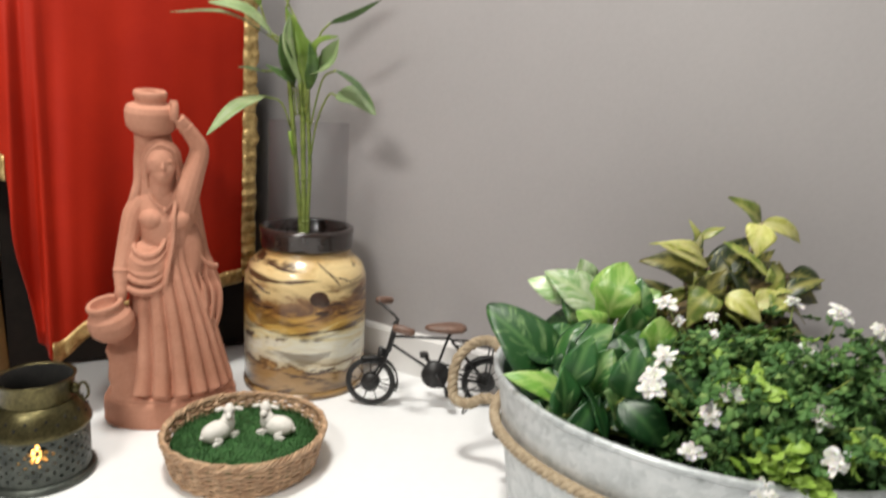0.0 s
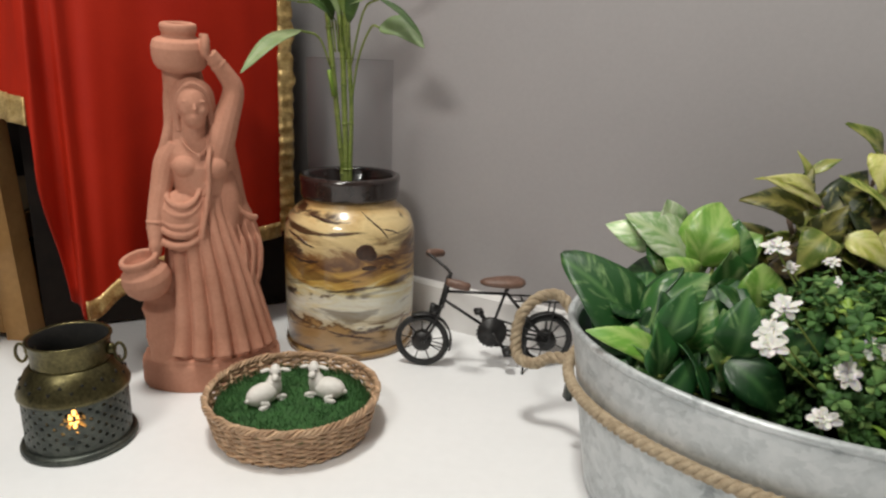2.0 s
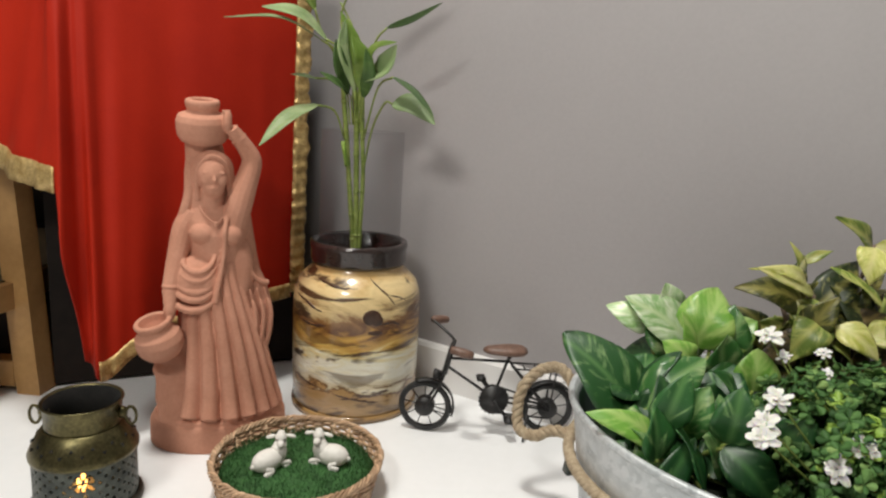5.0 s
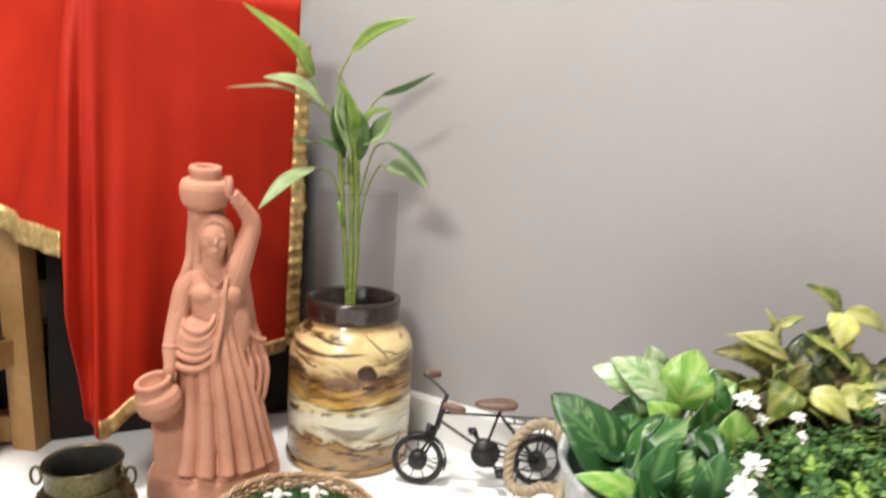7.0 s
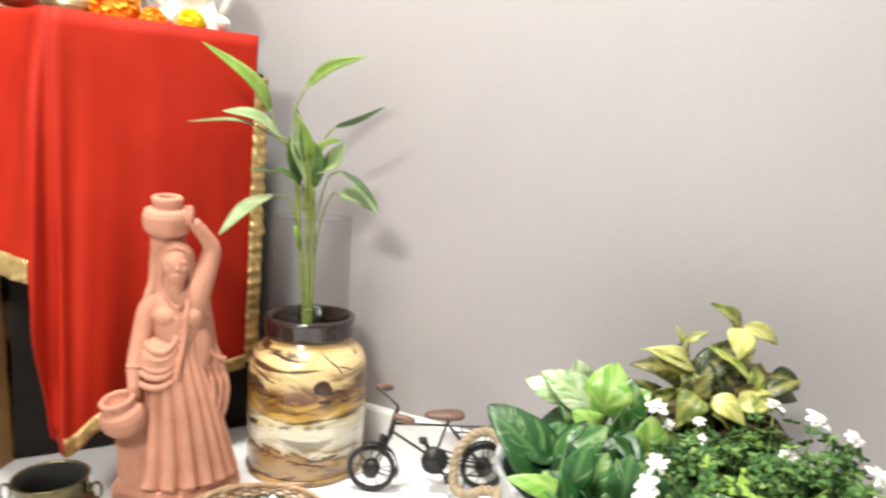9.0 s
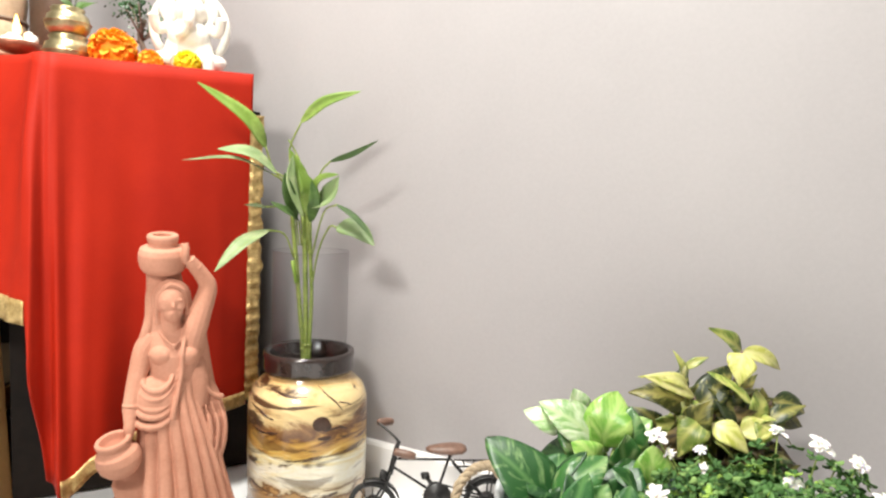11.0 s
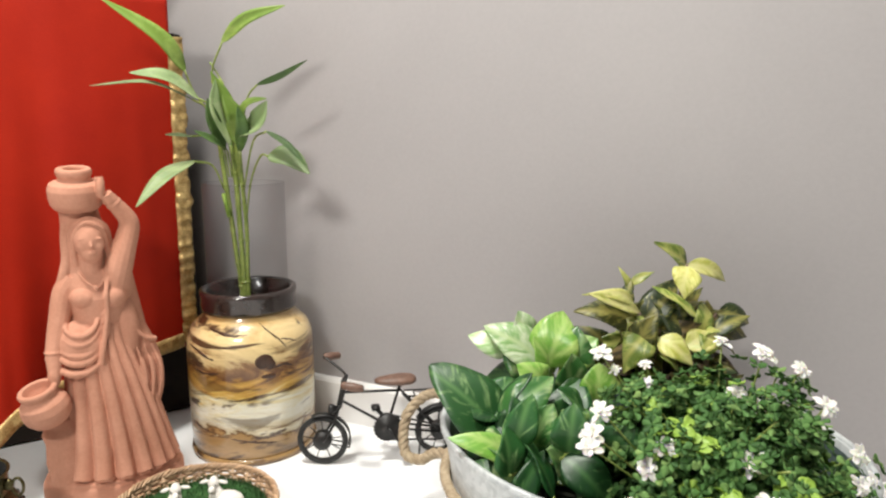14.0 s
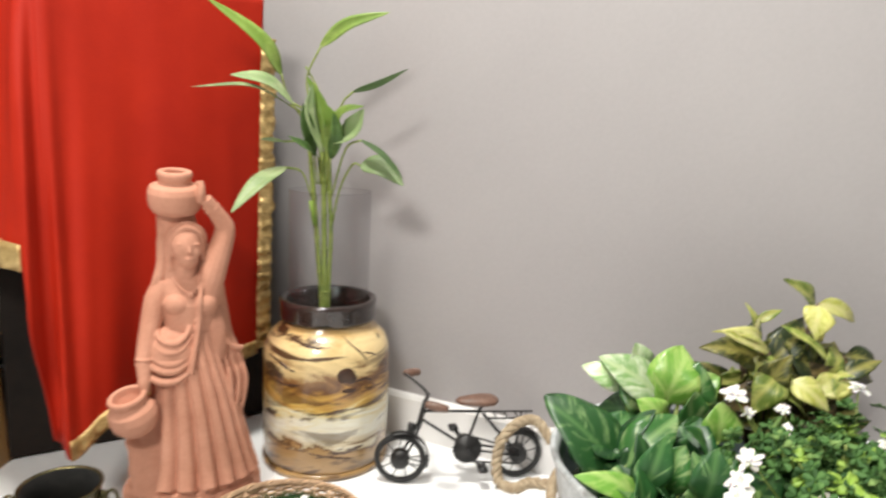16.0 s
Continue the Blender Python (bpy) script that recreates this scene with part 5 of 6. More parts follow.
def flowering_bush():
    o = (0.27, 0.46, 0.098)
    t = thing("flowering_bush", o, "artificial white-flowering bush with tiny round green leaves", "plant")
    rnd = random.Random(21)
    c, rad = Vector((0.272, 0.455, 0.10)), Vector((0.117, 0.114, 0.132))

    def spray(name, count, material, place, size, leaves):
        """Rosettes of small spoon-shaped leaves round a bud, each turned its own way."""
        verts, faces = [], []
        for _ in range(count):
            p, up = place()
            n1 = (up + Vector((rnd.uniform(-1, 1), rnd.uniform(-1, 1), rnd.uniform(-0.4, 1))) * 0.55).normalized()
            x0 = n1.orthogonal().normalized()
            turn = rnd.uniform(0, 6.28)
            many = rnd.randint(*leaves)
            for q in range(many):
                r = rnd.uniform(*size)
                x = Matrix.Rotation(turn + 6.283 * q / many + rnd.uniform(-0.35, 0.35), 3, n1) @ x0
                y = n1.cross(x)
                lift = rnd.uniform(-0.15, 0.55)
                d = (x + n1 * lift).normalized()
                z = d.cross(y) * -1
                k = len(verts)
                b = p - Vector(o) + n1 * rnd.uniform(-0.001, 0.001)
                for f, w, h in ((0.10, 0.10, 0.0), (0.75, 0.42, 0.10), (1.25, 0.78, 0.18), (1.75, 0.80, 0.16), (2.15, 0.50, 0.04), (2.35, 0.12, -0.04)):
                    c = b + d * (r * f) + z * (r * h * 0.5)
                    verts += [tuple(c - y * (r * w) + z * (r * w * 0.30)), tuple(c), tuple(c + y * (r * w) + z * (r * w * 0.30))]
                for e in range(5):
                    g = k + e * 3
                    faces += [(g, g + 1, g + 4, g + 3), (g + 1, g + 2, g + 5, g + 4)]
        me = bpy.data.meshes.new(name)
        me.from_pydata(verts, [], faces)
        me.polygons.foreach_set("use_smooth", [True] * len(me.polygons))
        me.materials.append(material)
        ob = new(name, me)
        ob.parent = t
        ob.modifiers.new("thick", "SOLIDIFY").thickness = 0.0003
        return tagged(ob, kind="stuff")

    def shell(lo, hi):
        def place():
            while True:
                d = Vector((rnd.gauss(0, 1), rnd.gauss(0, 1), rnd.gauss(0, 1))).normalized()
                if d.z > -0.05:
                    break
            lump = 0.86 + 0.16 * noise.noise(d * 3.1) + 0.10 * noise.noise(d * 8.0)
            q = rnd.uniform(lo, hi) * lump
            p = c + Vector((d.x * rad.x, d.y * rad.y, d.z * rad.z)) * q
            s = p - TUBC
            e = math.hypot((s.x * 0.881 - s.y * 0.473) / TA, (s.x * 0.473 + s.y * 0.881) / TBB)
            over = 1.10 if p.x > 0.33 else 1.03
            if (p.z < RIMZ + (0.012 if p.x < 0.33 else -0.012) and e > 0.92) or e > over or (p.x < 0.185 and p.y > 0.435) or p.y > 0.56 or (p.z < 0.20 and p.y < 0.45 and p.x < 0.190 + (0.20 - p.z) * 0.55):
                return place()
            return p, d
        return place
    tips = [shell(0.74, 1.12)() for _ in range(320)]

    def tufts():
        p, d = tips[rnd.randrange(len(tips))]
        e = Vector((rnd.gauss(0, 1), rnd.gauss(0, 1), rnd.gauss(0, 1))) * 0.0082
        s = p + e - TUBC
        if math.hypot((s.x * 0.881 - s.y * 0.473) / TA, (s.x * 0.473 + s.y * 0.881) / TBB) > (0.93 if s.z + TUBC.z < RIMZ + (0.014 if p.x < 0.33 else -0.012) else 1.13 if p.x > 0.33 else 1.04):
            return tufts()
        return p + e, (d + e.normalized() * 0.8).normalized()
    spray("foliage", 1900, BUSH, tufts, (0.0021, 0.0037), (4, 6))
    # inner leaves, coloured darker to stand for shade inside the bush
    spray("inner_foliage", 520, DEEPSHADE, shell(0.40, 0.85), (0.0034, 0.0050), (4, 6))
    spray("light_foliage", 70, LIME, shell(0.92, 1.06), (0.0026, 0.0040), (4, 6))
    # twigs
    bm = bmesh.new()
    for _ in range(60):
        p, d = shell(0.9, 1.08)()
        tube(smooth_path([q - Vector(o) for q in (c + Vector((d.x * 0.03, d.y * 0.03, 0.0)), c.lerp(p, 0.6) + Vector((0, 0, 0.012)), p)], 3), 0.0008, 5, bm)
    tagged(part("twig_mass", bm, STEMG, t), kind="stuff")
    # sprigs of fresh lime leaves
    for x, y, z in ((0.225, 0.410, 0.204), (0.290, 0.380, 0.174), (0.241, 0.375, 0.170), (0.238, 0.400, 0.194), (0.226, 0.382, 0.157), (0.252, 0.370, 0.152)):
        bm = bmesh.new()
        for i in range(16):
            b = leaf_bm(0.0105, 0.0085, 0.10, 0.35, 0.0, 6, blunt=True)
            join(bm, b, Matrix.Translation(Vector((x, y, z)) - Vector(o) + Vector((rnd.uniform(-0.010, 0.010), rnd.uniform(-0.006, 0.004), rnd.uniform(-0.006, 0.006)))) @ pose(0, 0, 0, rnd.uniform(10, 50), rnd.uniform(-40, -5), rnd.uniform(0, 360)))
        part("lime_sprig", bm, LIME, t, "sprig of small lime-green leaves")
    # white flowers, two rings of petals each
    meshes = []
    for v in range(4):
        bm = bmesh.new()
        for ringi, (cnt, ln, lift) in enumerate(((7, 0.0104, 0.12), (6, 0.0078, 0.6), (4, 0.0052, 1.5))):
            for i in range(cnt):
                b = leaf_bm(ln * rnd.uniform(0.72, 1.12), ln * rnd.uniform(0.42, 0.66), rnd.uniform(0.0, 0.22), rnd.uniform(0.15, 0.5), 0.0, 6, blunt=True)
                join(bm, b, pose(0, 0, 0.001 * ringi, rnd.uniform(-16, 16), -math.degrees(math.atan(lift)) + rnd.uniform(-16, 16), 360 * i / cnt + rnd.uniform(-16, 16) + 25 * ringi))
        ball((0, 0, 0.002), 0.0022, bm, u=8, v=6)
        me = bpy.data.meshes.new("flower")
        bm.to_mesh(me)
        bm.free()
        me.polygons.foreach_set("use_smooth", [True] * len(me.polygons))
        me.materials.append(PETAL)
        meshes.append(me)
    spots = [(0.211, 0.401, 0.199), (0.201, 0.405, 0.183), (0.267, 0.39, 0.192), (0.287, 0.455, 0.215), (0.296, 0.44, 0.209), (0.319, 0.477, 0.238), (0.328, 0.47, 0.223), (0.337, 0.456, 0.232),
             (0.346, 0.435, 0.211), (0.329, 0.43, 0.204), (0.34, 0.43, 0.196), (0.356, 0.41, 0.185), (0.345, 0.39, 0.173), (0.361, 0.40, 0.172), (0.268, 0.37, 0.172)]
    spots += [(0.190, 0.40, 0.156), (0.232, 0.50, 0.222), (0.231, 0.49, 0.210), (0.210, 0.51, 0.214), (0.167, 0.43, 0.186), (0.172, 0.44, 0.191), (0.307, 0.522, 0.233), (0.180, 0.446, 0.206), (0.200, 0.517, 0.226), (0.229, 0.374, 0.146)]
    small = {6, 9, 10, 13, 16, 17, 18}
    for i, p in enumerate(spots):
        ob = new("flower", meshes[i % 4])
        ob.parent = t
        d = (Vector(p) - c)
        d = Vector((d.x / rad.x, d.y / rad.y, d.z / rad.z)).normalized() + Vector((-0.25, -0.7, 0.1))
        q = d.to_track_quat("Z", "Y")
        ob.matrix_basis = Matrix.LocRotScale(Vector(p) - Vector(o), q, Vector((1, 1, 1)) * (0.58 if i in small else 0.82 + 0.2 * (i % 3) / 2))
    # stalks that carry the outer flowers
    bm = bmesh.new()
    for p in spots:
        q = Vector(p)
        tube(smooth_path([s - Vector(o) for s in (c + (q - c) * 0.6, c + (q - c) * 0.85, q)], 3), 0.0007, 5, bm)
    tagged(part("stalk_mass", bm, STEMG, t), kind="stuff")


flowering_bush()

# ---- wicker tray with turf and two lambs ----
BX, BY = -0.1835, 0.610


def wicker_tray():
    t = thing("wicker_basket", (BX, BY, 0), "round shallow brown wicker basket filled with green turf", "basket")
    n = 168
    # woven wall: strands that pass before and behind the stakes
    rows = 12
    for k in range(rows):
        z = 0.0026 + k * 0.0029
        pts = []
        for i in range(n):
            a = 2 * math.pi * i / n
            r = 0.0715 + 0.0085 * (z / 0.036) + 0.0014 * math.cos(a * 26 + (math.pi if k % 2 else 0))
            pts.append((r * math.cos(a), r * math.sin(a), z + 0.0006 * math.sin(a * 7 + k)))
        part("strand", tube(pts, 0.0016, 6, closed=True), WICKER, t)
    for i in range(26):
        a = 2 * math.pi * (i + 0.5) / 26
        part("stake", tube([(0.0712 * math.cos(a), 0.0712 * math.sin(a), 0.001), (0.0795 * math.cos(a), 0.0795 * math.sin(a), 0.037)], 0.0020, 6), WICKER, t)
    # braided border
    for k in range(4):
        pts = []
        for i in range(n):
            a = 2 * math.pi * i / n
            tw = a * 24 + k * math.pi / 2 + 0.8 * math.sin(a * 4)
            pts.append(((0.0805 + 0.0024 * math.cos(tw) + 0.0006 * math.sin(a * 5 + k)) * math.cos(a), (0.0805 + 0.0024 * math.cos(tw) + 0.0006 * math.sin(a * 5 + k)) * math.sin(a), 0.0385 + 0.0026 * math.sin(tw) + 0.0007 * math.sin(a * 3 + k * 0.4)))
        part("border_strand", tube(pts, 0.0014, 6, closed=True), WICKER, t)
    part("base", lathe([(0.060, 0.001), (0.0715, 0.001), (0.0715, 0.005), (0.060, 0.006)], 48), WICKER, t)
    rnd = random.Random(8)
    bm = bmesh.new()
    loops = [[((r + 0.0008 * math.sin(9 * a)) * math.cos(a), (r + 0.0008 * math.sin(9 * a)) * math.sin(a), z + 0.0012 * noise.noise((r * 60 * math.cos(a), r * 60 * math.sin(a), 3))) for a in np.linspace(0, 2 * math.pi, 48, endpoint=False)] for r, z in ((0.070, 0.008), (0.0745, 0.025), (0.060, 0.0285), (0.035, 0.031), (0.010, 0.032), (0.001, 0.032))]
    rings(bm, loops)
    part("turf_base", bm, GRASSMAT, t, "deep green turf")
    verts, faces = [], []
    for _ in range(5200):
        r, a = 0.0735 * math.sqrt(rnd.random()), rnd.uniform(0, 6.283)
        h = rnd.uniform(0.003, 0.0065) * (1.5 if r > 0.066 and math.sin(a) > 0.2 else 1)
        x, y, z = r * math.cos(a), r * math.sin(a), 0.0312 - 0.0035 * (r / 0.07) ** 2 - 0.001
        dx, dy = rnd.uniform(-0.003, 0.003), rnd.uniform(-0.003, 0.003)
        b = rnd.uniform(0, 6.283)
        wx, wy = 0.00042 * math.cos(b), 0.00042 * math.sin(b)
        k = len(verts)
        verts += [(x - wx, y - wy, z), (x + wx, y + wy, z), (x + dx * 0.5 + wx * 0.7, y + dy * 0.5 + wy * 0.7, z + h * 0.6), (x + dx, y + dy, z + h)]
        faces += [(k, k + 1, k + 2), (k, k + 2, k + 3)]
    me = bpy.data.meshes.new("turf_blades")
    me.from_pydata(verts, [], faces)
    me.materials.append(GRASSMAT)
    ob = new("turf", me)
    ob.parent = t
    tagged(ob, kind="stuff")
    t.scale = (1, 1, 0.99)


wicker_tray()


def lamb(at, turn, head_turn, label):
    """A lying lamb: woolly body, folded legs, head with ears."""
    t = thing("toy_lamb", at, label, "toy", "lambs in the wicker basket", turn=turn)
    body = bmesh.new()
    ball((-0.003, 0, 0.0098), 0.0120, body, 1.30, 0.86, 0.86, 24, 16)
    ball((0.0085, 0, 0.0140), 0.0082, body, 0.95, 0.92, 1.15)
    tube([(0.0085, 0, 0.014), (0.0110, 0, 0.0240)], [0.0072, 0.0052], 12, body)
    for v in body.verts:
        v.co += v.co.normalized() * 0.0007 * noise.noise(v.co * 420)
    ball((-0.0175, 0, 0.0085), 0.0028, body, 1.2, 0.8, 1.0)
    part("body", body, SHEEPWHITE, t)
    hd = bmesh.new()
    m = pose(0.0112, 0, 0.0272, 0, 0, head_turn)
    ball((0, 0, 0), 0.0062, hd, 0.95, 0.86, 1.0)
    ball((0.0058, 0, -0.0032), 0.0041, hd, 1.15, 0.80, 0.85)
    ball((-0.001, 0, 0.0045), 0.0036, hd, 1.0, 1.0, 0.7)
    bmesh.ops.transform(hd, matrix=m, verts=hd.verts)
    head = part("head", hd, SHEEPWHITE, t)
    for s in (-1, 1):
        b = ball((-0.0005, s * 0.0090, 0.0016), 0.0042, None, 0.5, 1.15, 0.42, m=pose(0, 0, 0, s * -14))
        bmesh.ops.transform(b, matrix=m, verts=b.verts)
        part("ear", b, SHEEPWHITE, head)
        b = ball((0.0052, s * 0.0036, 0.0008), 0.0008, None)
        bmesh.ops.transform(b, matrix=m, verts=b.verts)
        part("eye", b, COLLAR, head, "small dark eye")
        part("front_leg", tube(smooth_path([(0.006, s * 0.0056, 0.006), (0.0145, s * 0.0062, 0.0045), (0.0160, s * 0.0062, 0.0022), (0.009, s * 0.0066, 0.0016)], 4), 0.0022, 8), SHEEPWHITE, t)
        part("hind_leg", tube(smooth_path([(-0.010, s * 0.0080, 0.007), (-0.004, s * 0.0100, 0.0040), (-0.0115, s * 0.0100, 0.0018), (-0.004, s * 0.0104, 0.0014)], 4), 0.0025, 8), SHEEPWHITE, t)
    t.scale = (1.05, 1.05, 1.05)
    return t


lamb((-0.206, 0.596, 0.0295), 52, -128, "small white lying lamb figure on the green turf")
lamb((-0.153, 0.615, 0.0295), 172, 96, "small white lying lamb figure facing sideways on turf")

# ---- pierced milk-can lantern ----


def can_lantern():
    t = thing("can_lantern", (-0.370, 0.564, 0), "pierced brass and blackened tin milk-can candle lantern", "lantern")
    n = 48
    R = 0.0435
    # pierced wall: panels left open leave small holes
    part("foot_ring", lathe([(R - 0.002, 0.0), (R + 0.0035, 0.0), (R + 0.0048, 0.003), (R + 0.0036, 0.0065), (R, 0.0075), (R - 0.003, 0.005)], n), TIN, t)
    cols, rws = 192, 40
    z0, z1 = 0.006, 0.0545
    verts, faces = [], []
    for j in range(rws + 1):
        for i in range(cols):
            a = 2 * math.pi * i / cols
            verts.append((R * math.cos(a), R * math.sin(a), z0 + (z1 - z0) * j / rws))
    star = math.radians(-60)
    for j in range(rws):
        for i in range(cols):
            q = [j * cols + i, j * cols + (i + 1) % cols, (j + 1) * cols + (i + 1) % cols, (j + 1) * cols + i]
            hole = (i // 2 + (2 if (j // 4) % 2 else 0)) % 4 == 0 and (j // 2) % 2 == 1 and 3 < j < rws - 3
            if hole:
                if i % 2 and j % 2 and (i // 2 + j // 2) % 3:
                    faces.append((q[0], q[1], q[2]))
            else:
                faces.append(tuple(q))
    # rosette opening over the candle
    keep = []
    for f in faces:
        cx = sum(verts[v][0] for v in f) / len(f)
        cy = sum(verts[v][1] for v in f) / len(f)
        cz = sum(verts[v][2] for v in f) / len(f)
        da = (math.atan2(cy, cx) - star + math.pi) % (2 * math.pi) - math.pi
        p, q = da * R, cz - 0.0415
        d = math.hypot(p, q)
        ang = math.atan2(q, p)
        if not (0.0018 < d < 0.0090 and math.cos(8 * ang) > -0.35):
            keep.append(f)
    me = bpy.data.meshes.new("pierced_wall")
    me.from_pydata(verts, [], keep)
    me.materials.append(TIN)
    me.polygons.foreach_set("use_smooth", [True] * len(me.polygons))
    w = new("pierced_wall", me)
    w.parent = t
    tagged(w, "blackened tin wall with small pierced holes")
    w.modifiers.new("thick", "SOLIDIFY").thickness = 0.0010
    part("shoulder", lathe([(R - 0.001, 0.0525), (R + 0.0022, 0.0530), (R + 0.0024, 0.0560), (R - 0.000, 0.0620), (0.0385, 0.0720), (0.0338, 0.0785), (0.0312, 0.0800), (0.0302, 0.0790), (0.037, 0.071), (R - 0.003, 0.061)], n), BRASS, t, "aged brass shoulder")
    part("neck", lathe([(0.0300, 0.0780), (0.0322, 0.0790), (0.0318, 0.0820), (0.0326, 0.0985), (0.0346, 0.1010), (0.0343, 0.1022), (0.0322, 0.1015), (0.0312, 0.0985), (0.0298, 0.0790)], n, cap=False), BRASS, t, "aged brass neck ring")
    part("inner_neck", lathe([(0.0314, 0.1012), (0.0304, 0.0985), (0.0288, 0.0780), (0.033, 0.0690), (0.038, 0.0590)], n, cap=False), NEARBLACK, t, "near-black inside")
    # solid near-black triangles on the shoulder, painting the shade of pierced holes
    for i in range(30):
        a = 2 * math.pi * i / 30
        rr, z = (0.0420, 0.0652) if i % 2 else (0.0395, 0.0698)
        b = bmesh.new()
        s = 0.0019
        tri = [(s * math.cos(q), s * math.sin(q)) for q in (math.pi / 2, math.pi * 7 / 6, math.pi * 11 / 6)]
        if i % 2:
            tri = [(x, -y) for x, y in tri]
        rings(b, [[(x, y, zz) for x, y in tri] for zz in (-0.0004, 0.0010)])
        bmesh.ops.transform(b, matrix=Matrix.Rotation(a, 4, "Z") @ Matrix.Translation((rr, 0, z)) @ Matrix.Rotation(math.radians(68), 4, "Y") @ Matrix.Rotation(math.pi / 2, 4, "Z"), verts=b.verts)
        part("hole_shade", b, NEARBLACK, t)
    # ring handles with their lugs
    for s, a in ((-1, math.radians(190)), (1, math.radians(10))):
        c = Vector((0.0340 * math.cos(a), 0.0340 * math.sin(a), 0.0890))
        out = Vector((math.cos(a), math.sin(a), 0))
        part("lug", ball(c, 0.0048, None, 1, 1, 1.2), BRASS, t)
        part("ring_handle", tube([c + out * (0.003 + 0.0052 * (1 - math.cos(q)) * 0.9) + Vector((0, 0, -0.003 + 0.0085 * math.sin(q))) for q in np.linspace(0, 2 * math.pi, 22, endpoint=False)], 0.0014, 8, closed=True), BRASS, t, "brass ring handle")
    c = tagged(mesh_ob("tealight", lathe([(0.018, 0.0), (0.0185, 0.001), (0.0185, 0.014), (0.017, 0.0145), (0.016, 0.012)], 24), WHITEMARBLE), "small white tealight burning inside the lantern", "candle")
    c.matrix_basis = pose(-0.362, 0.545, 0.010)
    b = bmesh.new()
    rings(b, [circle(r, z, 12) for r, z in ((0.0008, 0.012), (0.0036, 0.016), (0.0044, 0.021), (0.0026, 0.029), (0.0004, 0.036))])
    f = mesh_ob("flame", b, FLAME)
    f.parent = c
    tagged(mesh_ob("candle_dish", lathe([(0.010, 0.001), (0.022, 0.0015), (0.023, 0.010), (0.010, 0.010)], 24), TIN), "plain tin stand beneath the tealight", "stand").matrix_basis = pose(-0.362, 0.545, 0.0)


can_lantern()

# ---- things on the altar ----


def on_top(x, y):
    """Height of the cloth there."""
    return 0.5765 + 0.006 * max(0.0, min(1.0, (x + 0.50) / 0.24))


def marigold(x, y, r, material, label):
    rnd = random.Random(int(abs(x) * 1000))
    t = thing("marigold", (x, y, on_top(x, y)), label, "flower", "marigold heads on the altar")
    b = ball((0, 0, r * 0.72), r * 0.72, None, 1, 1, 0.9)
    part("core", b, material, t)
    me = None
    for i in range(190):
        d = Vector((rnd.gauss(0, 1), rnd.gauss(0, 1), rnd.gauss(0.25, 1))).normalized()
        if me is None:
            pb = leaf_bm(r * 0.32, r * 0.34, 0.2, 0.5, 0.2, 4, blunt=True)
            me = bpy.data.meshes.new("petal")
            pb.to_mesh(me)
            pb.free()
            me.materials.append(material)
        ob = new("petal", me)
        ob.parent = t
        ob.matrix_basis = Matrix.LocRotScale(Vector((0, 0, r * 0.72)) + Vector((d.x, d.y, d.z * 0.9)) * r * 0.55, d.to_track_quat("X", "Z") @ Euler((rnd.uniform(-1, 1), rnd.uniform(-0.5, 0.5), 0)).to_quaternion(), None)
    return t


marigold(-0.440, 0.835, 0.036, MARIO, "full orange marigold head on the red cloth")
marigold(-0.398, 0.850, 0.020, MARIO, "small orange marigold head on the red cloth")
marigold(-0.352, 0.860, 0.021, MARIY, "small yellow marigold head beside the white idol")
marigold(-0.722, 0.860, 0.032, MARIY, "full yellow marigold head beside a copper bowl")


def brass_pots():
    for i, (z, s) in enumerate(((0.0, 1.0), (0.041, 0.88))):
        x, y = -0.500, 0.835
        t = thing("brass_pot", (x, y, on_top(x, y) + z), "round polished brass pot in a stack of two" if i == 0 else "smaller polished brass pot on top of another", "pot", "stacked brass pots")
        part("bowl", lathe([(0.014 * s, 0.0), (0.020 * s, 0.001), (0.029 * s, 0.012 * s), (0.031 * s, 0.022 * s), (0.027 * s, 0.033 * s), (0.021 * s, 0.038 * s), (0.0235 * s, 0.0425 * s), (0.022 * s, 0.044 * s), (0.018 * s, 0.040 * s)], 36), SHINYBRASS, t)
        part("shoulder_ring", tube([((0.0312 * s) * math.cos(a), (0.0312 * s) * math.sin(a), 0.022 * s) for a in np.linspace(0, 2 * math.pi, 36, endpoint=False)], 0.0009, 6, closed=True), SHINYBRASS, t)
    x, y = -0.490, 0.835
    t = thing("leaf_sprig", (x, y, on_top(x, y) + 0.078), "small green leaf sprig standing in the brass pot", "plant")
    for i in range(5):
        a = i * 1.3
        leaf_between(t, (x, y, on_top(x, y) + 0.074), (x + 0.028 * math.cos(a), y + 0.02 * math.sin(a), on_top(x, y) + 0.092 + 0.005 * (i % 2)), 0.010, BAMD, (x, y, on_top(x, y) + 0.078))


brass_pots()


def clay_lamp(x, y, s, label):
    t = thing("oil_lamp", (x, y, on_top(x, y)), label, "lamp", "small lamps on the altar")
    part("bowl", lathe([(0.010 * s, 0.0), (0.016 * s, 0.002), (0.027 * s, 0.016 * s), (0.030 * s, 0.021 * s), (0.028 * s, 0.0215 * s), (0.020 * s, 0.010 * s), (0.006 * s, 0.006 * s)], 30), COPPER, t)
    return t


clay_lamp(-0.600, 0.850, 0.9, "small dark copper lamp bowl on the red cloth")
clay_lamp(-0.645, 0.905, 1.0, "small copper bowl beside the tan pot")
clay_lamp(-0.690, 0.828, 0.85, "small copper lamp bowl beneath a yellow marigold")


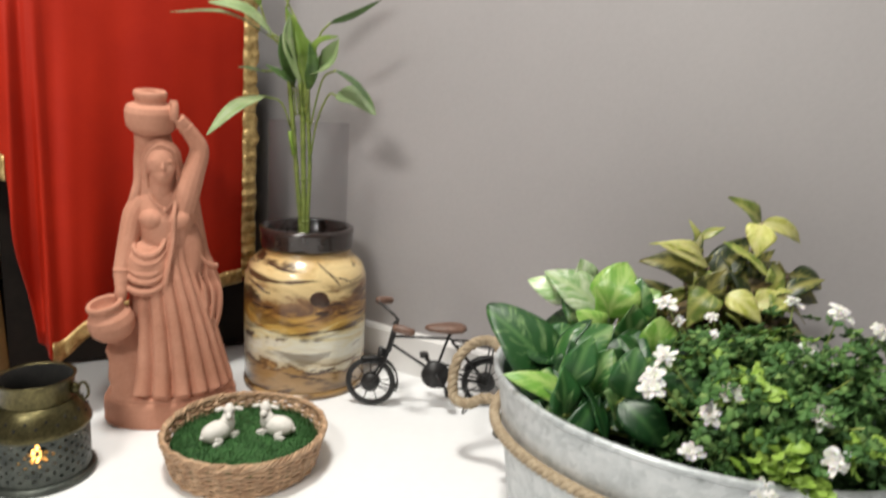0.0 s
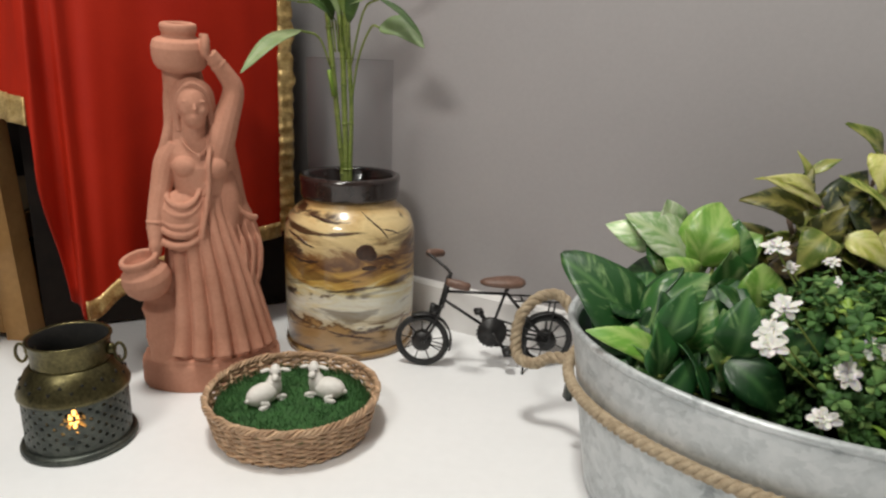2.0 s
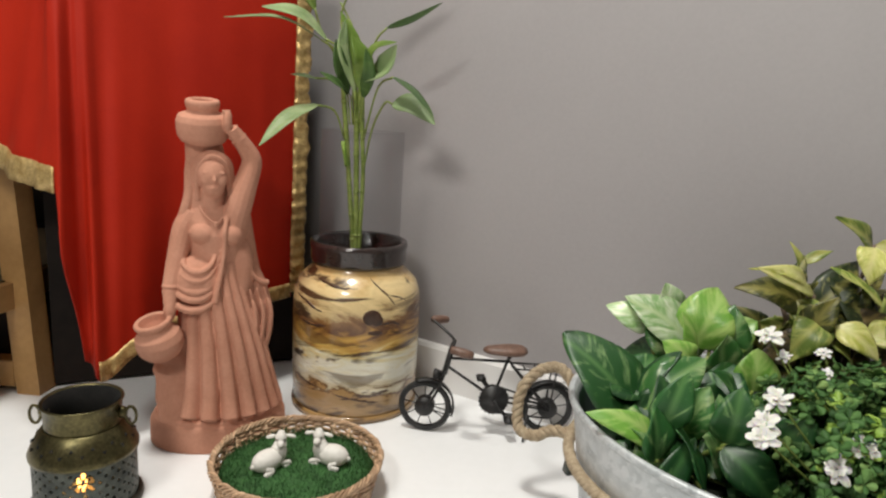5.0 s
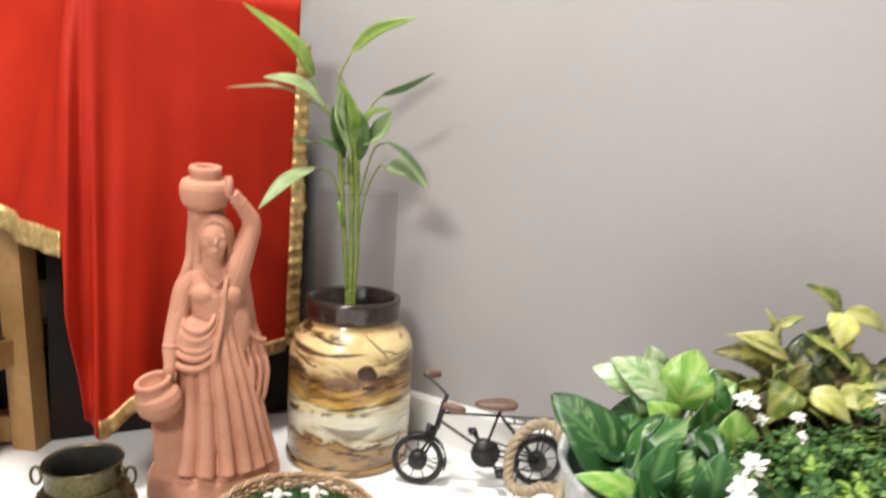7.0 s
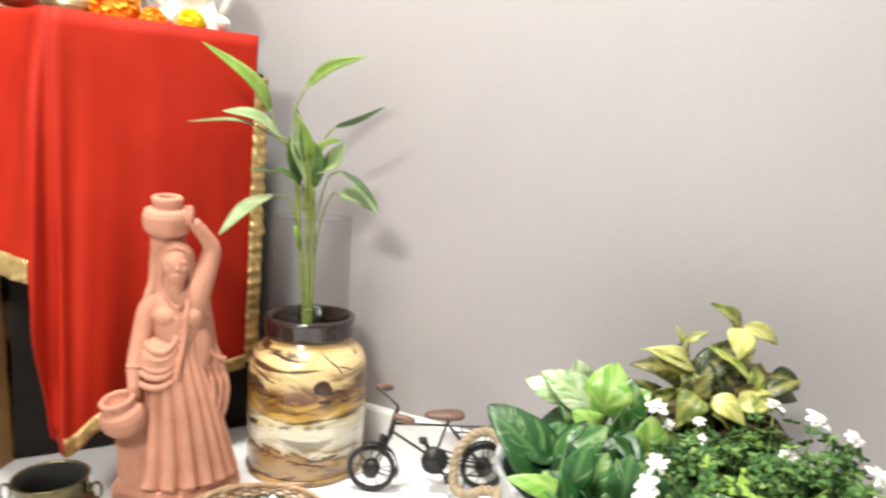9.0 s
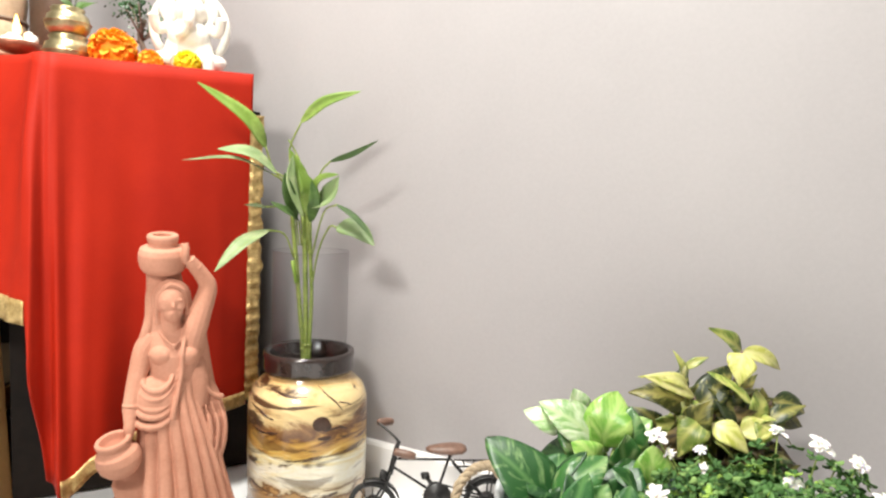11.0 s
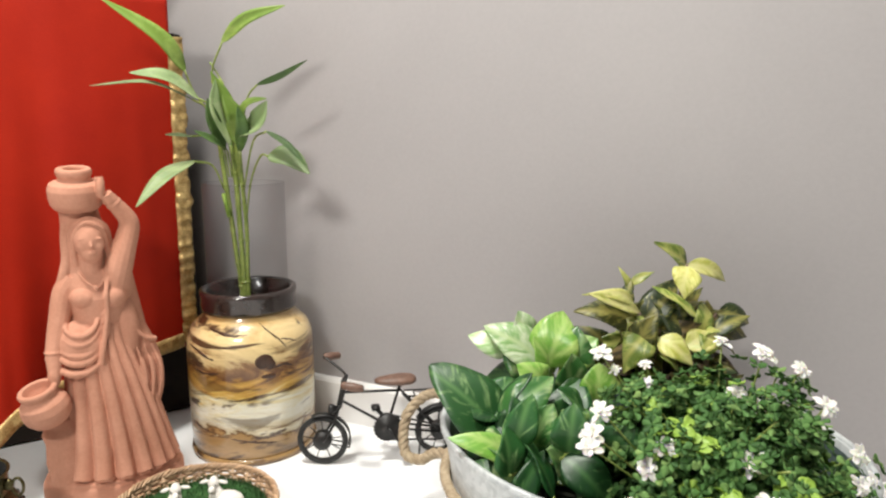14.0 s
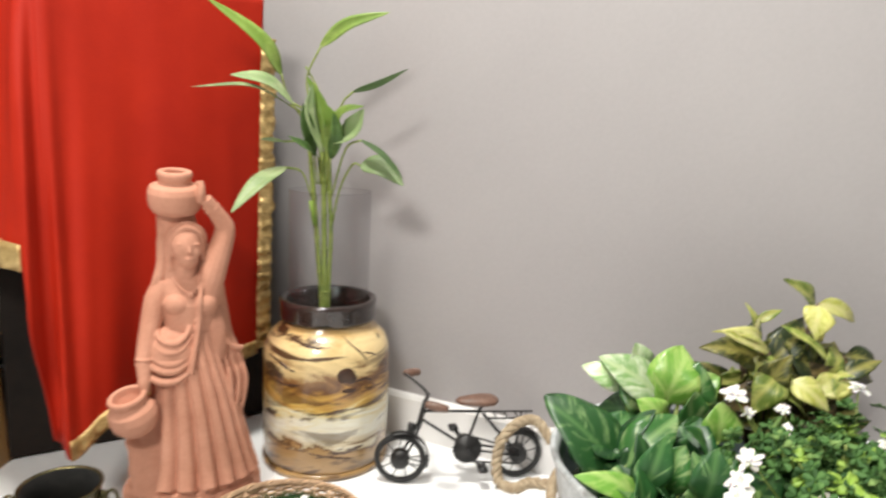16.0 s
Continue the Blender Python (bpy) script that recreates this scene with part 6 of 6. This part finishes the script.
def dark_dish():
    x, y = -0.648, 0.838
    t = thing("oval_dish", (x, y, on_top(x, y)), "flat oval dark brown dish on the red cloth", "dish")
    b = lathe([(0.016, 0.0), (0.024, 0.002), (0.030, 0.012), (0.0305, 0.0165), (0.0285, 0.0170), (0.020, 0.009), (0.006, 0.007)], 32)
    bmesh.ops.transform(b, matrix=pose(0, 0, 0, 0, 0, 12) @ Matrix.Diagonal((1.05, 0.62, 1, 1)), verts=b.verts)
    part("bowl", b, BROWNWOOD, t)
    b = lathe([(0.012, 0.0060), (0.021, 0.0085), (0.023, 0.0115), (0.012, 0.0135), (0.001, 0.0140)], 24)
    bmesh.ops.transform(b, matrix=pose(0, 0, 0, 0, 0, 12) @ Matrix.Diagonal((1.0, 0.60, 1, 1)), verts=b.verts)
    part("filling", b, KNOT, t, "dark heaped filling")


dark_dish()


def small_candle():
    x, y = -0.326, 0.868
    t = thing("candle", (x, y, on_top(x, y)), "short white candle beside a yellow marigold", "candle")
    part("wax", lathe([(0.0075, 0.0), (0.0078, 0.002), (0.0072, 0.020), (0.0060, 0.0255), (0.0020, 0.0250)], 20), WHITEMARBLE, t)
    part("wick", tube([(0, 0, 0.024), (0.0006, 0, 0.031)], 0.0006, 6), NEARBLACK, t, "burnt black wick")


small_candle()


def footed_lamp():
    x, y = -0.612, 0.900
    t = thing("footed_bowl", (x, y, on_top(x, y)), "footed copper bowl heaped with pale camphor", "bowl")
    part("foot", lathe([(0.018, 0.0), (0.018, 0.003), (0.006, 0.010), (0.005, 0.026), (0.012, 0.032)], 24), COPPER, t)
    part("bowl", lathe([(0.010, 0.030), (0.024, 0.036), (0.031, 0.046), (0.029, 0.047), (0.018, 0.040)], 30), COPPER, t)
    b = bmesh.new()
    rnd = random.Random(2)
    for i in range(14):
        ball((rnd.uniform(-0.017, 0.017), rnd.uniform(-0.012, 0.012), 0.046 + rnd.uniform(0, 0.014) * (1 if i % 2 else 0.4)), 0.007, b, u=8, v=6)
    part("camphor", b, WHITEMARBLE, t, "pale heaped lumps")
    b = bmesh.new()
    rings(b, [circle(r, z, 10) for r, z in ((0.001, 0.056), (0.0055, 0.062), (0.005, 0.070), (0.0006, 0.086))])
    part("flame", b, FLAME, t, "small yellow flame")


footed_lamp()


def tan_pot():
    x, y = -0.690, 0.965
    t = thing("tan_pot", (x, y, on_top(x, y)), "tall tan earthen pot with a lidded top", "pot")
    part("body", lathe([(0.034, 0.0), (0.043, 0.004), (0.0455, 0.03), (0.0455, 0.062), (0.0435, 0.086), (0.041, 0.090), (0.042, 0.096), (0.045, 0.120), (0.043, 0.150), (0.030, 0.170)], 36), POTTAN, t)
    part("band", tube([(0.0425 * math.cos(a), 0.0425 * math.sin(a), 0.091) for a in np.linspace(0, 2 * math.pi, 40, endpoint=False)], 0.003, 8, closed=True), BROWNWOOD, t, "brown cord band")


tan_pot()


def wooden_post():
    x, y = -0.615, 0.985
    t = thing("wooden_frame", (x, y, on_top(x, y)), "upright brown wooden frame of the altar shrine", "frame")
    part("post", box(0.050, 0.030, 0.34, (0, 0, 0.17), 0.002), BROWNWOOD, t)
    part("foot", box(0.066, 0.046, 0.012, (0, 0, 0.006), 0.002), BROWNWOOD, t)


wooden_post()


def white_idol():
    """A seated white idol under a ring, one plain mesh."""
    bm = bmesh.new()
    rings(bm, [circle(r, z, 36, 1.0, 0.75) for r, z in ((0.040, 0.0), (0.042, 0.004), (0.040, 0.014), (0.034, 0.017), (0.038, 0.030), (0.034, 0.042), (0.030, 0.055), (0.026, 0.070))])
    ball((0, -0.006, 0.060), 0.027, bm, 1.05, 0.9, 1.0)
    ball((0.002, -0.008, 0.096), 0.022, bm, 1.0, 0.9, 0.95)
    for s in (-1, 1):
        ball((s * 0.026, 0.0, 0.098), 0.014, bm, 1.0, 0.35, 1.25)
        tube(smooth_path([(s * 0.024, 0, 0.078), (s * 0.040, -0.008, 0.068), (s * 0.046, -0.016, 0.088)], 4), 0.0075, 10, bm)
        tube(smooth_path([(s * 0.02, -0.01, 0.030), (s * 0.044, -0.018, 0.024), (s * 0.016, -0.030, 0.022)], 4), 0.010, 10, bm)
    tube(smooth_path([(0.002, -0.024, 0.100), (0.004, -0.034, 0.080), (-0.004, -0.034, 0.062), (-0.014, -0.032, 0.056)], 4), [0.008] * 6 + [0.0055] * 7, 10, bm)
    lathe([(0.020, 0.110), (0.022, 0.114), (0.016, 0.124), (0.010, 0.134), (0.003, 0.146)], 24, bm)
    tube([(0.050 * math.cos(a), 0.012, 0.076 + 0.052 * math.sin(a)) for a in np.linspace(0, 2 * math.pi, 48, endpoint=False)], 0.0065, 10, bm, closed=True)
    bmesh.ops.recalc_face_normals(bm, faces=bm.faces[:])
    ob = mesh_ob("white_idol", bm, WHITEMARBLE)
    rm = ob.modifiers.new("fuse", "REMESH")
    rm.mode, rm.voxel_size, rm.use_smooth_shade = "VOXEL", 0.0016, True
    x, y = -0.372, 0.915
    ob.matrix_basis = pose(x, y, on_top(x, y) + 0.001, 0, 0, 15)
    tagged(ob, "white glossy seated idol with a round halo", "figurine")


white_idol()


def little_tree(x, y, h, seed, material, label, clumps):
    rnd = random.Random(seed)
    t = thing("bonsai_tree", (x, y, on_top(x, y)), label, "plant")
    part("pot", lathe([(0.018, 0.0), (0.022, 0.002), (0.027, 0.026), (0.025, 0.0265), (0.020, 0.020)], 24), COPPER, t)
    part("trunk", tube(smooth_path([(0, 0, 0.018), (0.004, 0, h * 0.35), (-0.006, 0.002, h * 0.6), (0.002, 0, h * 0.8)], 4), 0.0042, 8), BROWNWOOD, t)
    bm = bmesh.new()
    verts, faces = [], []
    for _ in range(clumps):
        c = Vector((rnd.uniform(-0.045, 0.045), rnd.uniform(-0.03, 0.03), h * rnd.uniform(0.55, 1.05)))
        tube([(0, 0, h * 0.55), c], 0.0016, 6, bm)
        for _ in range(70):
            d = Vector((rnd.gauss(0, 1), rnd.gauss(0, 1), rnd.gauss(0, 0.7))) * 0.010
            p = c + d
            u = Vector((rnd.gauss(0, 1), rnd.gauss(0, 1), rnd.gauss(0, 1))).normalized() * 0.0045
            w = u.orthogonal().normalized() * 0.0020
            k = len(verts)
            verts += [tuple(p), tuple(p + u * 0.5 + w), tuple(p + u), tuple(p + u * 0.5 - w)]
            faces.append((k, k + 1, k + 2, k + 3))
    part("branches", bm, BROWNWOOD, t)
    me = bpy.data.meshes.new("crown")
    me.from_pydata(verts, [], faces)
    me.materials.append(material)
    ob = new("crown", me)
    ob.parent = t


little_tree(-0.462, 0.965, 0.125, 7, PK, "small dark green bonsai tree in a copper pot", 9)
little_tree(-0.770, 0.905, 0.100, 9, BUSH, "small leafy green plant in a copper pot", 8)
